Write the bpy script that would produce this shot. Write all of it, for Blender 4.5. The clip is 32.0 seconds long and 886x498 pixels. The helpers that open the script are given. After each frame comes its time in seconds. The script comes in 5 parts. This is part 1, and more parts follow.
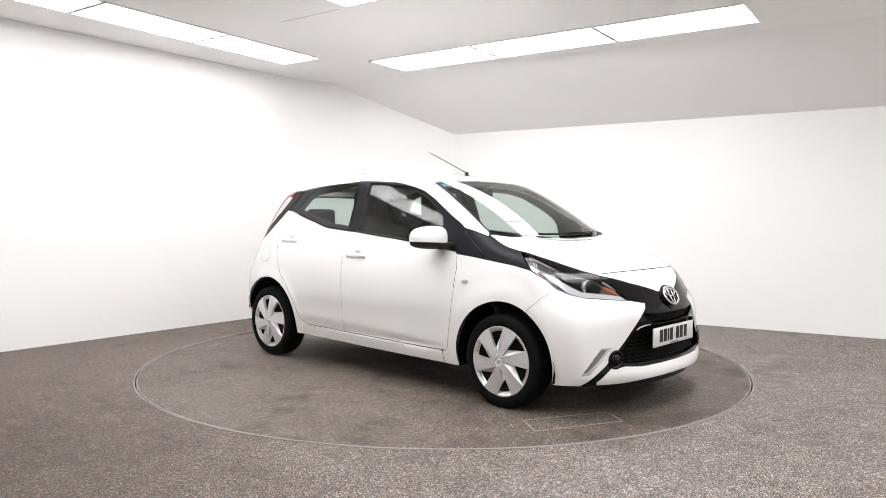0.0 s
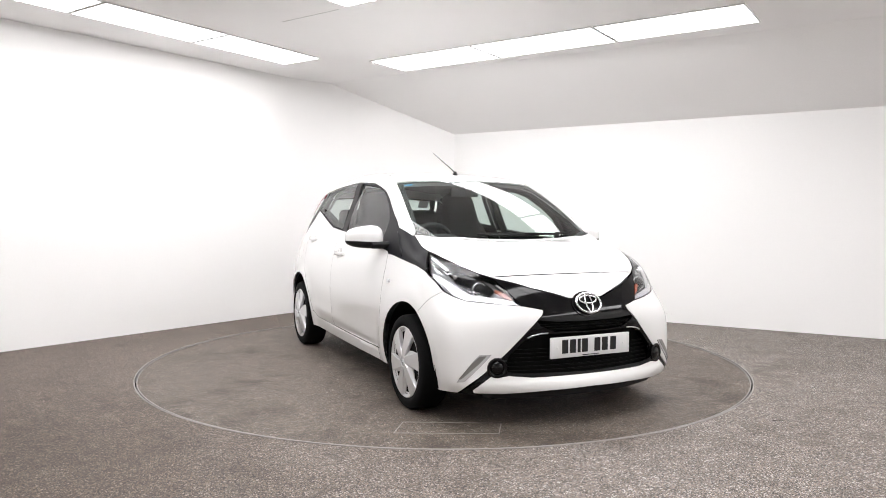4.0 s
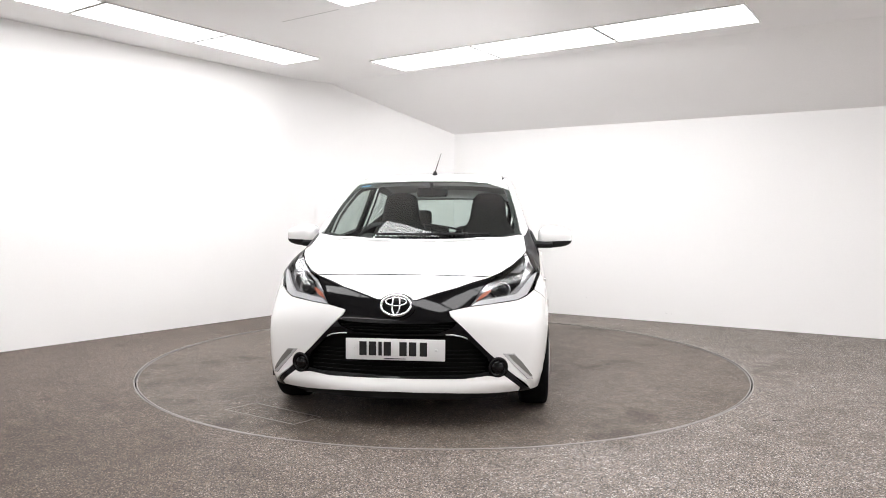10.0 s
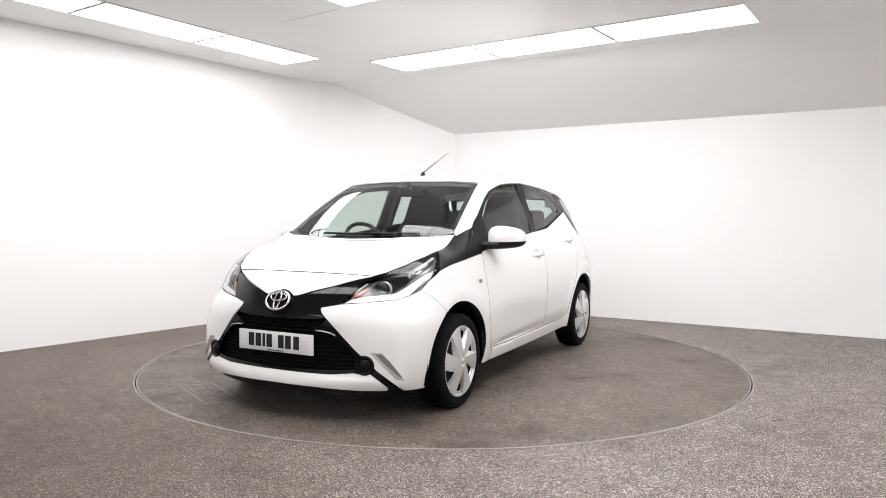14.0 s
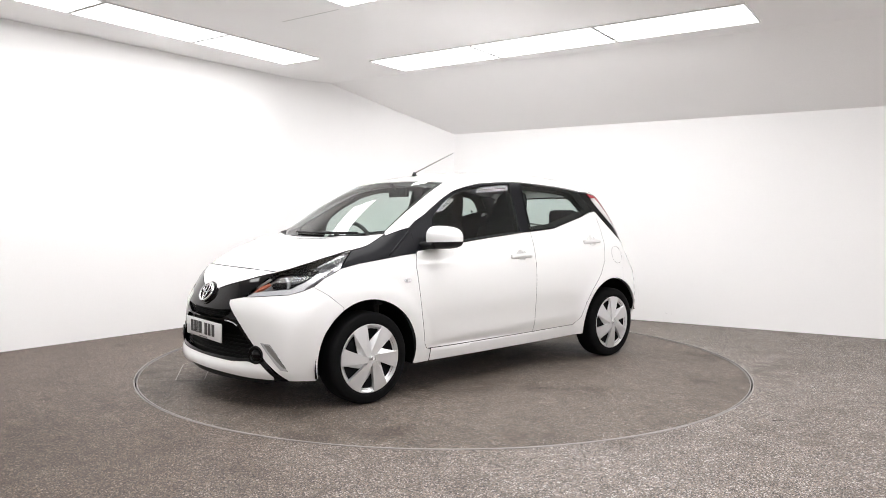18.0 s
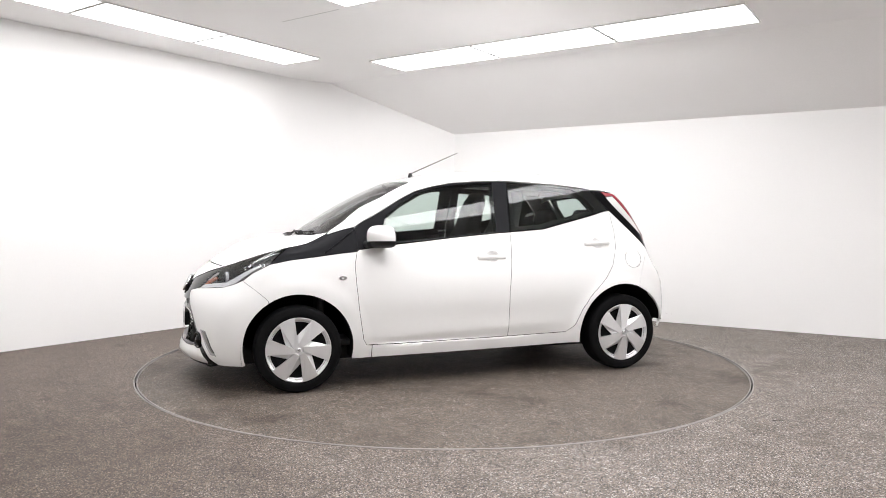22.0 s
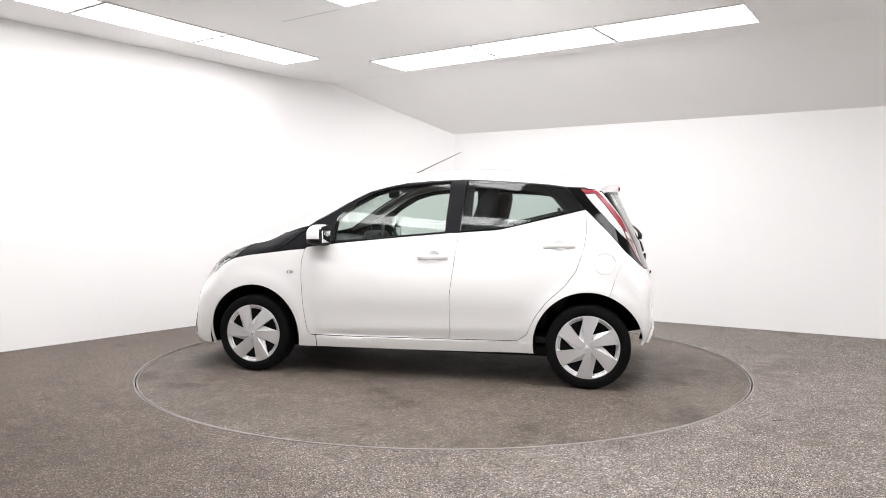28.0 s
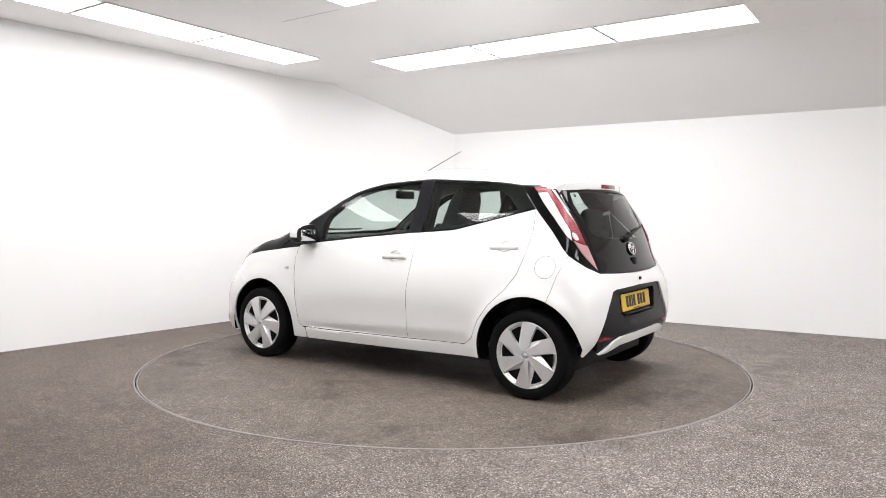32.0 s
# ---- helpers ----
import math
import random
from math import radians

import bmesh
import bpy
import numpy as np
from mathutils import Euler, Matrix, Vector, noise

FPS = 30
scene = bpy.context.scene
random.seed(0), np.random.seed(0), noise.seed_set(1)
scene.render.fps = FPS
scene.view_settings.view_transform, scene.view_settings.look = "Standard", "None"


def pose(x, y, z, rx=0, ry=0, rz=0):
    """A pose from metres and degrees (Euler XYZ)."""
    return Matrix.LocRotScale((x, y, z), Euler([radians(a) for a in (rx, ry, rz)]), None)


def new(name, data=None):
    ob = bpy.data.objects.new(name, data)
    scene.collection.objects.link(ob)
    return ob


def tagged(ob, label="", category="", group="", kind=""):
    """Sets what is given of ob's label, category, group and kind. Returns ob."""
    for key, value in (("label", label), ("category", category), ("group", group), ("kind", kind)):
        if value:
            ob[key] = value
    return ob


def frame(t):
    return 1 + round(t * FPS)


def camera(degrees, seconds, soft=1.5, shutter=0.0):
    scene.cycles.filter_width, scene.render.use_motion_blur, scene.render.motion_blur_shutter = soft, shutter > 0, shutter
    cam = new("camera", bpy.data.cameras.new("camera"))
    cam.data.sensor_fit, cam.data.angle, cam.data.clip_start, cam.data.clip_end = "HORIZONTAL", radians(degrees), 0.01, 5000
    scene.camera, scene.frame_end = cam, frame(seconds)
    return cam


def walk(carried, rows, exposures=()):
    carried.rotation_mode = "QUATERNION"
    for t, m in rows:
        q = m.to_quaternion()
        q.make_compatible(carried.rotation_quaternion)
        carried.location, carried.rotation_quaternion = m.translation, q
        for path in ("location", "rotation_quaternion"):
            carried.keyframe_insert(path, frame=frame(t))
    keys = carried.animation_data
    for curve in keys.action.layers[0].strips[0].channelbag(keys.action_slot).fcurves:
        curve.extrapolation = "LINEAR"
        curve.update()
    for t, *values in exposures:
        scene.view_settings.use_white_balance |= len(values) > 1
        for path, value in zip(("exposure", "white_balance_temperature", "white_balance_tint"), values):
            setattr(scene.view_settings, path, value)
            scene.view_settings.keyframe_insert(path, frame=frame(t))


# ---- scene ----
from mathutils import geometry

# ---- camera: it stands still on a tripod ----
EYE = (0.0, -5.5745, 1.097)
cam = camera(63.15, 32.0, soft=0.9)
CAM_POSE = Matrix.Translation(EYE) @ Matrix.Rotation(0.0015, 4, "Z") @ Matrix.Rotation(math.pi / 2 - 0.0441, 4, "X") @ Matrix.Rotation(0.0039, 4, "Z")
walk(cam, [(0.0, CAM_POSE), (32.0, CAM_POSE)], exposures=[(0.0, 0.0), (32.0, 0.0)])

# ---- light: the ceiling panels, two added rows among them, are the only lamps; the world is dark ----
LAMP_POWER = 10.0
world = bpy.data.worlds.new("world")
scene.world = world
world.use_nodes = True
world.node_tree.nodes["Background"].inputs[0].default_value = (0.8, 0.85, 0.9, 1)
world.node_tree.nodes["Background"].inputs[1].default_value = 0.02


# ---- materials ----
def material(name, colour, rough=0.5, metal=0.0, coat=0.0, bump=0.0, scale=60.0, vary=0.0, big=2.0, glow=0.0, trans=0.0, ior=1.45, rand=0.0):
    """A principled material with fine grain (bump) and broad variation (vary)."""
    m = bpy.data.materials.new(name)
    m.use_nodes = True
    nt = m.node_tree
    b = nt.nodes["Principled BSDF"]
    b.inputs["Base Color"].default_value = (*colour, 1)
    b.inputs["Roughness"].default_value = rough
    b.inputs["Metallic"].default_value = metal
    b.inputs["Coat Weight"].default_value = coat
    b.inputs["Coat Roughness"].default_value = 0.03
    b.inputs["IOR"].default_value = ior
    b.inputs["Transmission Weight"].default_value = trans
    if glow:
        b.inputs["Emission Color"].default_value = (*colour, 1)
        b.inputs["Emission Strength"].default_value = glow
    co = nt.nodes.new("ShaderNodeTexCoord")
    if vary or bump:
        n1 = nt.nodes.new("ShaderNodeTexNoise")
        n1.inputs["Scale"].default_value = scale
        n1.inputs["Detail"].default_value = 5
        nt.links.new(co.outputs["Object"], n1.inputs["Vector"])
    if vary:
        n2 = nt.nodes.new("ShaderNodeTexNoise")
        n2.inputs["Scale"].default_value = big
        n2.inputs["Detail"].default_value = 4
        nt.links.new(co.outputs["Object"], n2.inputs["Vector"])
        add = nt.nodes.new("ShaderNodeMath")
        add.operation = "ADD"
        nt.links.new(n1.outputs["Fac"], add.inputs[0])
        nt.links.new(n2.outputs["Fac"], add.inputs[1])
        ramp = nt.nodes.new("ShaderNodeMapRange")
        ramp.inputs["From Min"].default_value, ramp.inputs["From Max"].default_value = 0.7, 1.3
        ramp.inputs["To Min"].default_value, ramp.inputs["To Max"].default_value = 1 - vary, 1 + vary
        nt.links.new(add.outputs[0], ramp.inputs["Value"])
        mul = nt.nodes.new("ShaderNodeVectorMath")
        mul.operation = "SCALE"
        mul.inputs[0].default_value = colour
        nt.links.new(ramp.outputs[0], mul.inputs["Scale"])
        nt.links.new(mul.outputs[0], b.inputs["Base Color"])
    if bump:
        bp = nt.nodes.new("ShaderNodeBump")
        bp.inputs["Strength"].default_value = bump
        bp.inputs["Distance"].default_value = 0.002
        nt.links.new(n1.outputs["Fac"], bp.inputs["Height"])
        nt.links.new(bp.outputs[0], b.inputs["Normal"])
    return m


def speckled(name, base, pale, dark, patch, dirt_and_shade=False, spread=0.6, few=0.0):
    """Resin-bound gravel: pale and dark grains on a brown-grey ground, worn in broad patches."""
    m = material(name, base, rough=0.62, bump=0.5, scale=160)
    nt = m.node_tree
    b = nt.nodes["Principled BSDF"]
    co = [n for n in nt.nodes if n.type == "TEX_COORD"][0]

    def noise_node(scale, detail=2.0):
        n = nt.nodes.new("ShaderNodeTexNoise")
        n.inputs["Scale"].default_value, n.inputs["Detail"].default_value = scale, detail
        nt.links.new(co.outputs["Object"], n.inputs["Vector"])
        return n

    def mix(fac, a, c, mode="MIX"):
        n = nt.nodes.new("ShaderNodeMix")
        n.data_type, n.blend_type = "RGBA", mode
        nt.links.new(fac, n.inputs["Factor"])
        for sock, v in ((n.inputs["A"], a), (n.inputs["B"], c)):
            if isinstance(v, tuple):
                sock.default_value = (*v, 1)
            else:
                nt.links.new(v, sock)
        return n.outputs["Result"]

    def step(out, lo, hi):
        r = nt.nodes.new("ShaderNodeMapRange")
        r.inputs["From Min"].default_value, r.inputs["From Max"].default_value = lo, hi
        nt.links.new(out, r.inputs["Value"])
        return r.outputs[0]

    cells = nt.nodes.new("ShaderNodeTexVoronoi")
    cells.inputs["Scale"].default_value = 205
    nt.links.new(co.outputs["Object"], cells.inputs["Vector"])
    sep = nt.nodes.new("ShaderNodeSeparateColor")
    nt.links.new(cells.outputs["Color"], sep.inputs[0])
    grain = nt.nodes.new("ShaderNodeMapRange")
    grain.inputs["To Min"].default_value, grain.inputs["To Max"].default_value = 1 - spread, 1 + spread
    nt.links.new(sep.outputs[2], grain.inputs["Value"])
    shade = nt.nodes.new("ShaderNodeVectorMath")
    shade.operation = "SCALE"
    nt.links.new(mix(step(noise_node(140, 1).outputs["Fac"], 0.40, 0.60), tuple(v * w for v, w in zip(base, (1.12, 0.99, 0.84))), tuple(v * w for v, w in zip(base, (0.93, 1.0, 1.08)))), shade.inputs[0])
    nt.links.new(grain.outputs[0], shade.inputs["Scale"])
    c = mix(step(sep.outputs[0], 0.86 + few, 0.91 + few), shade.outputs[0], pale)
    c = mix(step(sep.outputs[1], 0.76 + few, 0.84 + few), c, dark)
    c = mix(step(noise_node(1.3, 5).outputs["Fac"], 0.45, 0.60), c, mix(step(noise_node(5, 6).outputs["Fac"], 0.35, 0.7), c, patch, "MULTIPLY"))
    blot = nt.nodes.new("ShaderNodeMapRange")
    blot.inputs["From Min"].default_value, blot.inputs["From Max"].default_value = 0.3, 0.7
    blot.inputs["To Min"].default_value, blot.inputs["To Max"].default_value = 0.84, 1.16
    nt.links.new(noise_node(9, 6).outputs["Fac"], blot.inputs["Value"])
    blotted = nt.nodes.new("ShaderNodeVectorMath")
    blotted.operation = "SCALE"
    nt.links.new(c, blotted.inputs[0])
    nt.links.new(blot.outputs[0], blotted.inputs["Scale"])
    clump = nt.nodes.new("ShaderNodeMapRange")
    clump.inputs["From Min"].default_value, clump.inputs["From Max"].default_value = 0.3, 0.7
    clump.inputs["To Min"].default_value, clump.inputs["To Max"].default_value = 0.78, 1.22
    nt.links.new(noise_node(55, 3).outputs["Fac"], clump.inputs["Value"])
    clumped = nt.nodes.new("ShaderNodeVectorMath")
    clumped.operation = "SCALE"
    nt.links.new(blotted.outputs[0], clumped.inputs[0])
    nt.links.new(clump.outputs[0], clumped.inputs["Scale"])
    c = clumped.outputs[0]
    # brown dirt to the left; its lean also paints in the dimmer light there
    if dirt_and_shade:
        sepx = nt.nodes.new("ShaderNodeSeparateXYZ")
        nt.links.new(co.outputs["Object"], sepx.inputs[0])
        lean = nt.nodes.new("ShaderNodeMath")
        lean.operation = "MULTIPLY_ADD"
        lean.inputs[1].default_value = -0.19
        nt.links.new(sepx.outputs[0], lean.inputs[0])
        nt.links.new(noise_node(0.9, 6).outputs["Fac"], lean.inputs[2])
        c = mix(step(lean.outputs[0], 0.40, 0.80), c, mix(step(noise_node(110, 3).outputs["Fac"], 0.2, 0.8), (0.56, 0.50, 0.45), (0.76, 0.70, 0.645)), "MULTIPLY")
        # stain at the left front, with shade mixed into its colour
        stain_and_shade = nt.nodes.new("ShaderNodeVectorMath")
        stain_and_shade.operation = "DISTANCE"
        stain_and_shade.inputs[1].default_value = (-2.0, -3.0, 0)
        nt.links.new(co.outputs["Object"], stain_and_shade.inputs[0])
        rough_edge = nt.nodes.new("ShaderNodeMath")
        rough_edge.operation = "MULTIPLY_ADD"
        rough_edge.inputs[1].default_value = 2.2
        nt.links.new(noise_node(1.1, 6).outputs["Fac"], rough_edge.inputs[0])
        nt.links.new(stain_and_shade.outputs["Value"], rough_edge.inputs[2])
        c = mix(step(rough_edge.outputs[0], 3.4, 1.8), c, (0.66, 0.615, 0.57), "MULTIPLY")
    nt.links.new(c, b.inputs["Base Color"])
    return m


def glass(name, tint, rough=0.0, base=0.052):
    """A thin pane: tinted clear, with a real gloss."""
    m = bpy.data.materials.new(name)
    m.use_nodes = True
    nt = m.node_tree
    nt.nodes.remove(nt.nodes["Principled BSDF"])
    out = nt.nodes["Material Output"]
    clear, gloss, mixer, lw = (nt.nodes.new("ShaderNode" + k) for k in ("BsdfTransparent", "BsdfGlossy", "MixShader", "LayerWeight"))
    clear.inputs[0].default_value = (*tint, 1)
    gloss.inputs["Roughness"].default_value = rough
    lw.inputs["Blend"].default_value = 0.5
    power, scale_up = nt.nodes.new("ShaderNodeMath"), nt.nodes.new("ShaderNodeMath")
    power.operation, scale_up.operation = "POWER", "MULTIPLY_ADD"
    power.inputs[1].default_value = 5.0
    scale_up.inputs[1].default_value, scale_up.inputs[2].default_value = 1 - base, base
    nt.links.new(lw.outputs["Facing"], power.inputs[0])
    nt.links.new(power.outputs[0], scale_up.inputs[0])
    nt.links.new(scale_up.outputs[0], mixer.inputs[0])
    nt.links.new(clear.outputs[0], mixer.inputs[1])
    nt.links.new(gloss.outputs[0], mixer.inputs[2])
    nt.links.new(mixer.outputs[0], out.inputs[0])
    return m


WALL = material("wall_paint", (0.91, 0.903, 0.897), rough=0.75, bump=0.08, scale=90, vary=0.012, big=0.7)
CEILING = material("ceiling_paint", (0.935, 0.925, 0.922), rough=0.8, bump=0.08, scale=90, vary=0.02, big=0.9)
FLOOR = speckled("gravel_floor", (0.180, 0.156, 0.140), (0.54, 0.51, 0.495), (0.036, 0.030, 0.027), (0.66, 0.63, 0.60), dirt_and_shade=True, spread=0.6)
PLATE = speckled("gravel_plate", (0.122, 0.101, 0.084), (0.38, 0.35, 0.32), (0.034, 0.028, 0.023), (0.44, 0.395, 0.355), spread=0.5, few=0.04)
LAMP = material("lamp_diffuser", (1.0, 0.99, 1.0), glow=LAMP_POWER)
LAMP_FRAME = material("lamp_frame", (0.86, 0.855, 0.85), rough=0.5)
SCUFF = material("grey_scuff", (0.50, 0.49, 0.48), rough=0.7, vary=0.2)
STEEL = material("worn_steel", (0.28, 0.265, 0.25), rough=0.5, metal=0.1, vary=0.25, scale=30)
GAP = material("dark_gap", (0.012, 0.011, 0.010), rough=0.9)
CHALK = material("pale_line", (0.33, 0.31, 0.285), rough=0.8, vary=0.3, scale=40)
WHITE = material("white_paint", (0.84, 0.835, 0.828), rough=0.30, coat=1.0)
# black panel edges put the shade of the shut lines into colour; also plain borders
EDGE_AND_GAP_SHADE = material("edge_and_gap_shade", (0.02, 0.02, 0.02), rough=0.8)
BLACK = material("gloss_black", (0.003, 0.003, 0.0035), rough=0.05, ior=1.34)
MESH = material("grille_mesh", (0.003, 0.003, 0.003), rough=0.6, ior=1.2)
TRIM = material("charcoal_trim", (0.009, 0.009, 0.011), rough=0.38, ior=1.20, bump=0.05, scale=300)
PLASTIC = material("black_plastic", (0.008, 0.008, 0.0085), rough=0.6, ior=1.35, bump=0.15, scale=220)
RUBBER = material("tyre_rubber", (0.005, 0.005, 0.0055), rough=0.75, ior=1.2, bump=0.2, scale=120, vary=0.25, big=8)
SILVER = material("silver_paint", (0.74, 0.74, 0.75), rough=0.33, metal=0.62, coat=0.3)
CHROME = material("chrome", (0.62, 0.62, 0.63), rough=0.10, metal=1.0)
DARK_METAL = material("dark_metal", (0.05, 0.045, 0.042), rough=0.5, metal=0.6, vary=0.3, scale=25)
RUST = material("brake_rust", (0.16, 0.075, 0.05), rough=0.6, metal=0.5, vary=0.4, scale=40)
FABRIC = material("dark_fabric", (0.022, 0.022, 0.024), rough=0.9, bump=0.3, scale=350, vary=0.15, big=6)
CABIN = material("cabin_plastic", (0.030, 0.030, 0.032), rough=0.6, bump=0.1, scale=250)
HEADLINER = material("headliner", (0.30, 0.30, 0.29), rough=0.95, bump=0.2, scale=400)
PANE = glass("clear_pane", (0.74, 0.815, 0.785))
PRIVACY = glass("tinted_pane", (0.70, 0.77, 0.745))
LAMP_BOWL = material("lamp_bowl", (0.45, 0.45, 0.46), rough=0.25, metal=0.7)
LAMP_CHROME = material("lamp_chrome", (0.76, 0.76, 0.77), rough=0.22, metal=0.45)
LENS = glass("clear_lens", (0.93, 0.94, 0.95), base=0.035)
AMBER = material("amber_lens", (0.40, 0.12, 0.07), rough=0.25, coat=0.3)
RED = material("red_lens", (0.24, 0.006, 0.016), rough=0.15, coat=0.7)


def ribbed(m, per_metre, strength):
    """Fine level ribs moulded into a lens."""
    nt = m.node_tree
    wave, bp, co = nt.nodes.new("ShaderNodeTexWave"), nt.nodes.new("ShaderNodeBump"), nt.nodes.new("ShaderNodeTexCoord")
    wave.bands_direction = "Z"
    wave.inputs["Scale"].default_value = per_metre / 3.2
    wave.inputs["Distortion"].default_value = 0.4
    bp.inputs["Strength"].default_value, bp.inputs["Distance"].default_value = strength, 0.004
    nt.links.new(co.outputs["Object"], wave.inputs["Vector"])
    nt.links.new(wave.outputs["Fac"], bp.inputs["Height"])
    nt.links.new(bp.outputs[0], nt.nodes["Principled BSDF"].inputs["Normal"])
    return m


RED_RIB = ribbed(material("ribbed_red_lens", (0.27, 0.022, 0.036), rough=0.2, coat=0.5), 70, 0.5)
PALE_LENS = material("frosted_lens", (0.62, 0.60, 0.605), rough=0.18, coat=0.6)
PLATE_WHITE = material("white_reflective_plate", (0.76, 0.76, 0.76), rough=0.35)
PLATE_YELLOW = material("yellow_reflective_plate", (0.75, 0.50, 0.035), rough=0.35)
INK = material("black_ink", (0.01, 0.01, 0.01), rough=0.5)
PAPER = material("paper", (0.8, 0.8, 0.8), rough=0.8)
STICKER = material("blue_sticker", (0.10, 0.42, 0.75), rough=0.4)


# ---- mesh helpers ----
def mesh_object(name, verts, faces, mat, normals=None, mats=None, smooth=True):
    me = bpy.data.meshes.new(name)
    me.from_pydata([tuple(v) for v in verts], [], faces)
    for m in (mat if isinstance(mat, (list, tuple)) else [mat]):
        me.materials.append(m)
    if mats is not None:
        me.polygons.foreach_set("material_index", mats)
    me.polygons.foreach_set("use_smooth", [smooth] * len(me.polygons))
    if normals is not None:
        me.normals_split_custom_set_from_vertices([tuple(n) for n in normals])
    me.update()
    return new(name, me)


def under(ob, parent, label=""):
    ob.parent = parent
    return tagged(ob, label) if label else ob


def part(name, bm, mat, parent=None, label="", smooth=True):
    """Links a bmesh as one mesh object under a thing or a part."""
    me = bpy.data.meshes.new(name)
    bm.normal_update()
    bm.to_mesh(me)
    bm.free()
    for m in (mat if isinstance(mat, (list, tuple)) else [mat]):
        me.materials.append(m)
    me.polygons.foreach_set("use_smooth", [smooth] * len(me.polygons))
    ob = new(name, me)
    if parent:
        ob.parent = parent
    return tagged(ob, label) if label else ob


def box_bm(cx, cy, cz, sx, sy, sz, bevel=0.0, segments=2, m=None):
    bm = bmesh.new()
    bmesh.ops.create_cube(bm, size=1)
    bmesh.ops.scale(bm, vec=(sx, sy, sz), verts=bm.verts)
    if bevel:
        bmesh.ops.bevel(bm, geom=bm.edges[:], offset=bevel, segments=segments, affect="EDGES", profile=0.5)
    bmesh.ops.transform(bm, matrix=Matrix.Translation((cx, cy, cz)) @ (m or Matrix.Identity(4)), verts=bm.verts)
    return bm


def lathe_bm(profile, n=48, axis="y", centre=(0, 0, 0)):
    """Turns a profile of (radius, along) about an axis."""
    bm = bmesh.new()
    rings = []
    for r, a in profile:
        ring = []
        for i in range(n):
            t = 2 * math.pi * i / n
            c, s = r * math.cos(t), r * math.sin(t)
            p = (c, a, s) if axis == "y" else (c, s, a) if axis == "z" else (a, c, s)
            ring.append(bm.verts.new((p[0] + centre[0], p[1] + centre[1], p[2] + centre[2])))
        rings.append(ring)
    for a, b in zip(rings[:-1], rings[1:]):
        for i in range(n):
            bm.faces.new((a[i], a[(i + 1) % n], b[(i + 1) % n], b[i]))
    for ring in (rings[0], rings[-1]):
        bm.faces.new(ring)
    bmesh.ops.remove_doubles(bm, verts=bm.verts, dist=1e-5)
    bmesh.ops.recalc_face_normals(bm, faces=bm.faces)
    return bm


def prism_bm(points, y0, y1, bevel=0.0, plane="xz"):
    """A flat outline drawn out along the third axis."""
    bm = bmesh.new()
    put = (lambda p, k: (p[0], k, p[1])) if plane == "xz" else (lambda p, k: (k, p[0], p[1])) if plane == "yz" else (lambda p, k: (p[0], p[1], k))
    a = [bm.verts.new(put(p, y0)) for p in points]
    b = [bm.verts.new(put(p, y1)) for p in points]
    n = len(points)
    bm.faces.new(a)
    bm.faces.new(b[::-1])
    for i in range(n):
        bm.faces.new((a[i], b[i], b[(i + 1) % n], a[(i + 1) % n]))
    bmesh.ops.recalc_face_normals(bm, faces=bm.faces)
    if bevel:
        bmesh.ops.bevel(bm, geom=bm.edges[:], offset=bevel, segments=2, affect="EDGES", profile=0.5)
    return bm


def tube_bm(points, radius, n=8, taper=1.0):
    """A round bar along a line of points."""
    bm = bmesh.new()
    pts = [Vector(p) for p in points]
    rings = []
    for i, p in enumerate(pts):
        d = (pts[min(i + 1, len(pts) - 1)] - pts[max(i - 1, 0)]).normalized()
        up = Vector((0, 0, 1)) if abs(d.z) < 0.9 else Vector((1, 0, 0))
        a = d.cross(up).normalized()
        b = d.cross(a)
        r = radius * (1 + (taper - 1) * i / max(1, len(pts) - 1))
        rings.append([bm.verts.new(p + (a * math.cos(2 * math.pi * k / n) + b * math.sin(2 * math.pi * k / n)) * r) for k in range(n)])
    for a, b in zip(rings[:-1], rings[1:]):
        for k in range(n):
            bm.faces.new((a[k], a[(k + 1) % n], b[(k + 1) % n], b[k]))
    bm.faces.new(rings[0])
    bm.faces.new(rings[-1][::-1])
    bmesh.ops.recalc_face_normals(bm, faces=bm.faces)
    return bm


# ---- the room ----
WALL_H, LOW_H = 2.655, 2.11
LEFT_DIR = Vector((0.5937, 0.8047, 0))
RIGHT_DIR = Vector((0.8533, -0.5214, 0))
P_LEFT = Vector((-1.53, 2.862, 0))            # where the long wall ends
P_CORNER = Vector((0.12, 3.308, 0))           # where the slanting piece meets the low wall
P_L0 = P_LEFT - LEFT_DIR * 9.0
P_R0 = P_CORNER + RIGHT_DIR * 7.4
P_BACK = P_L0 + RIGHT_DIR * 8.9


def wall(name, a, b, ha, hb, label, thick=0.12):
    d = (b - a).normalized()
    out = Vector((-d.y, d.x, 0)) * thick
    v = [a, b, b + Vector((0, 0, hb)), a + Vector((0, 0, ha))]
    v = v + [p + out for p in v]
    f = [(0, 1, 2, 3), (7, 6, 5, 4), (0, 4, 5, 1), (1, 5, 6, 2), (2, 6, 7, 3), (3, 7, 4, 0)]
    return tagged(mesh_object(name, v, f, WALL, smooth=False), label, "wall", kind="structure")


CORNER_DIR = (P_CORNER - P_LEFT).normalized()
BEND_A, BEND_B = P_LEFT - LEFT_DIR * 0.40, P_LEFT + CORNER_DIR * 0.40


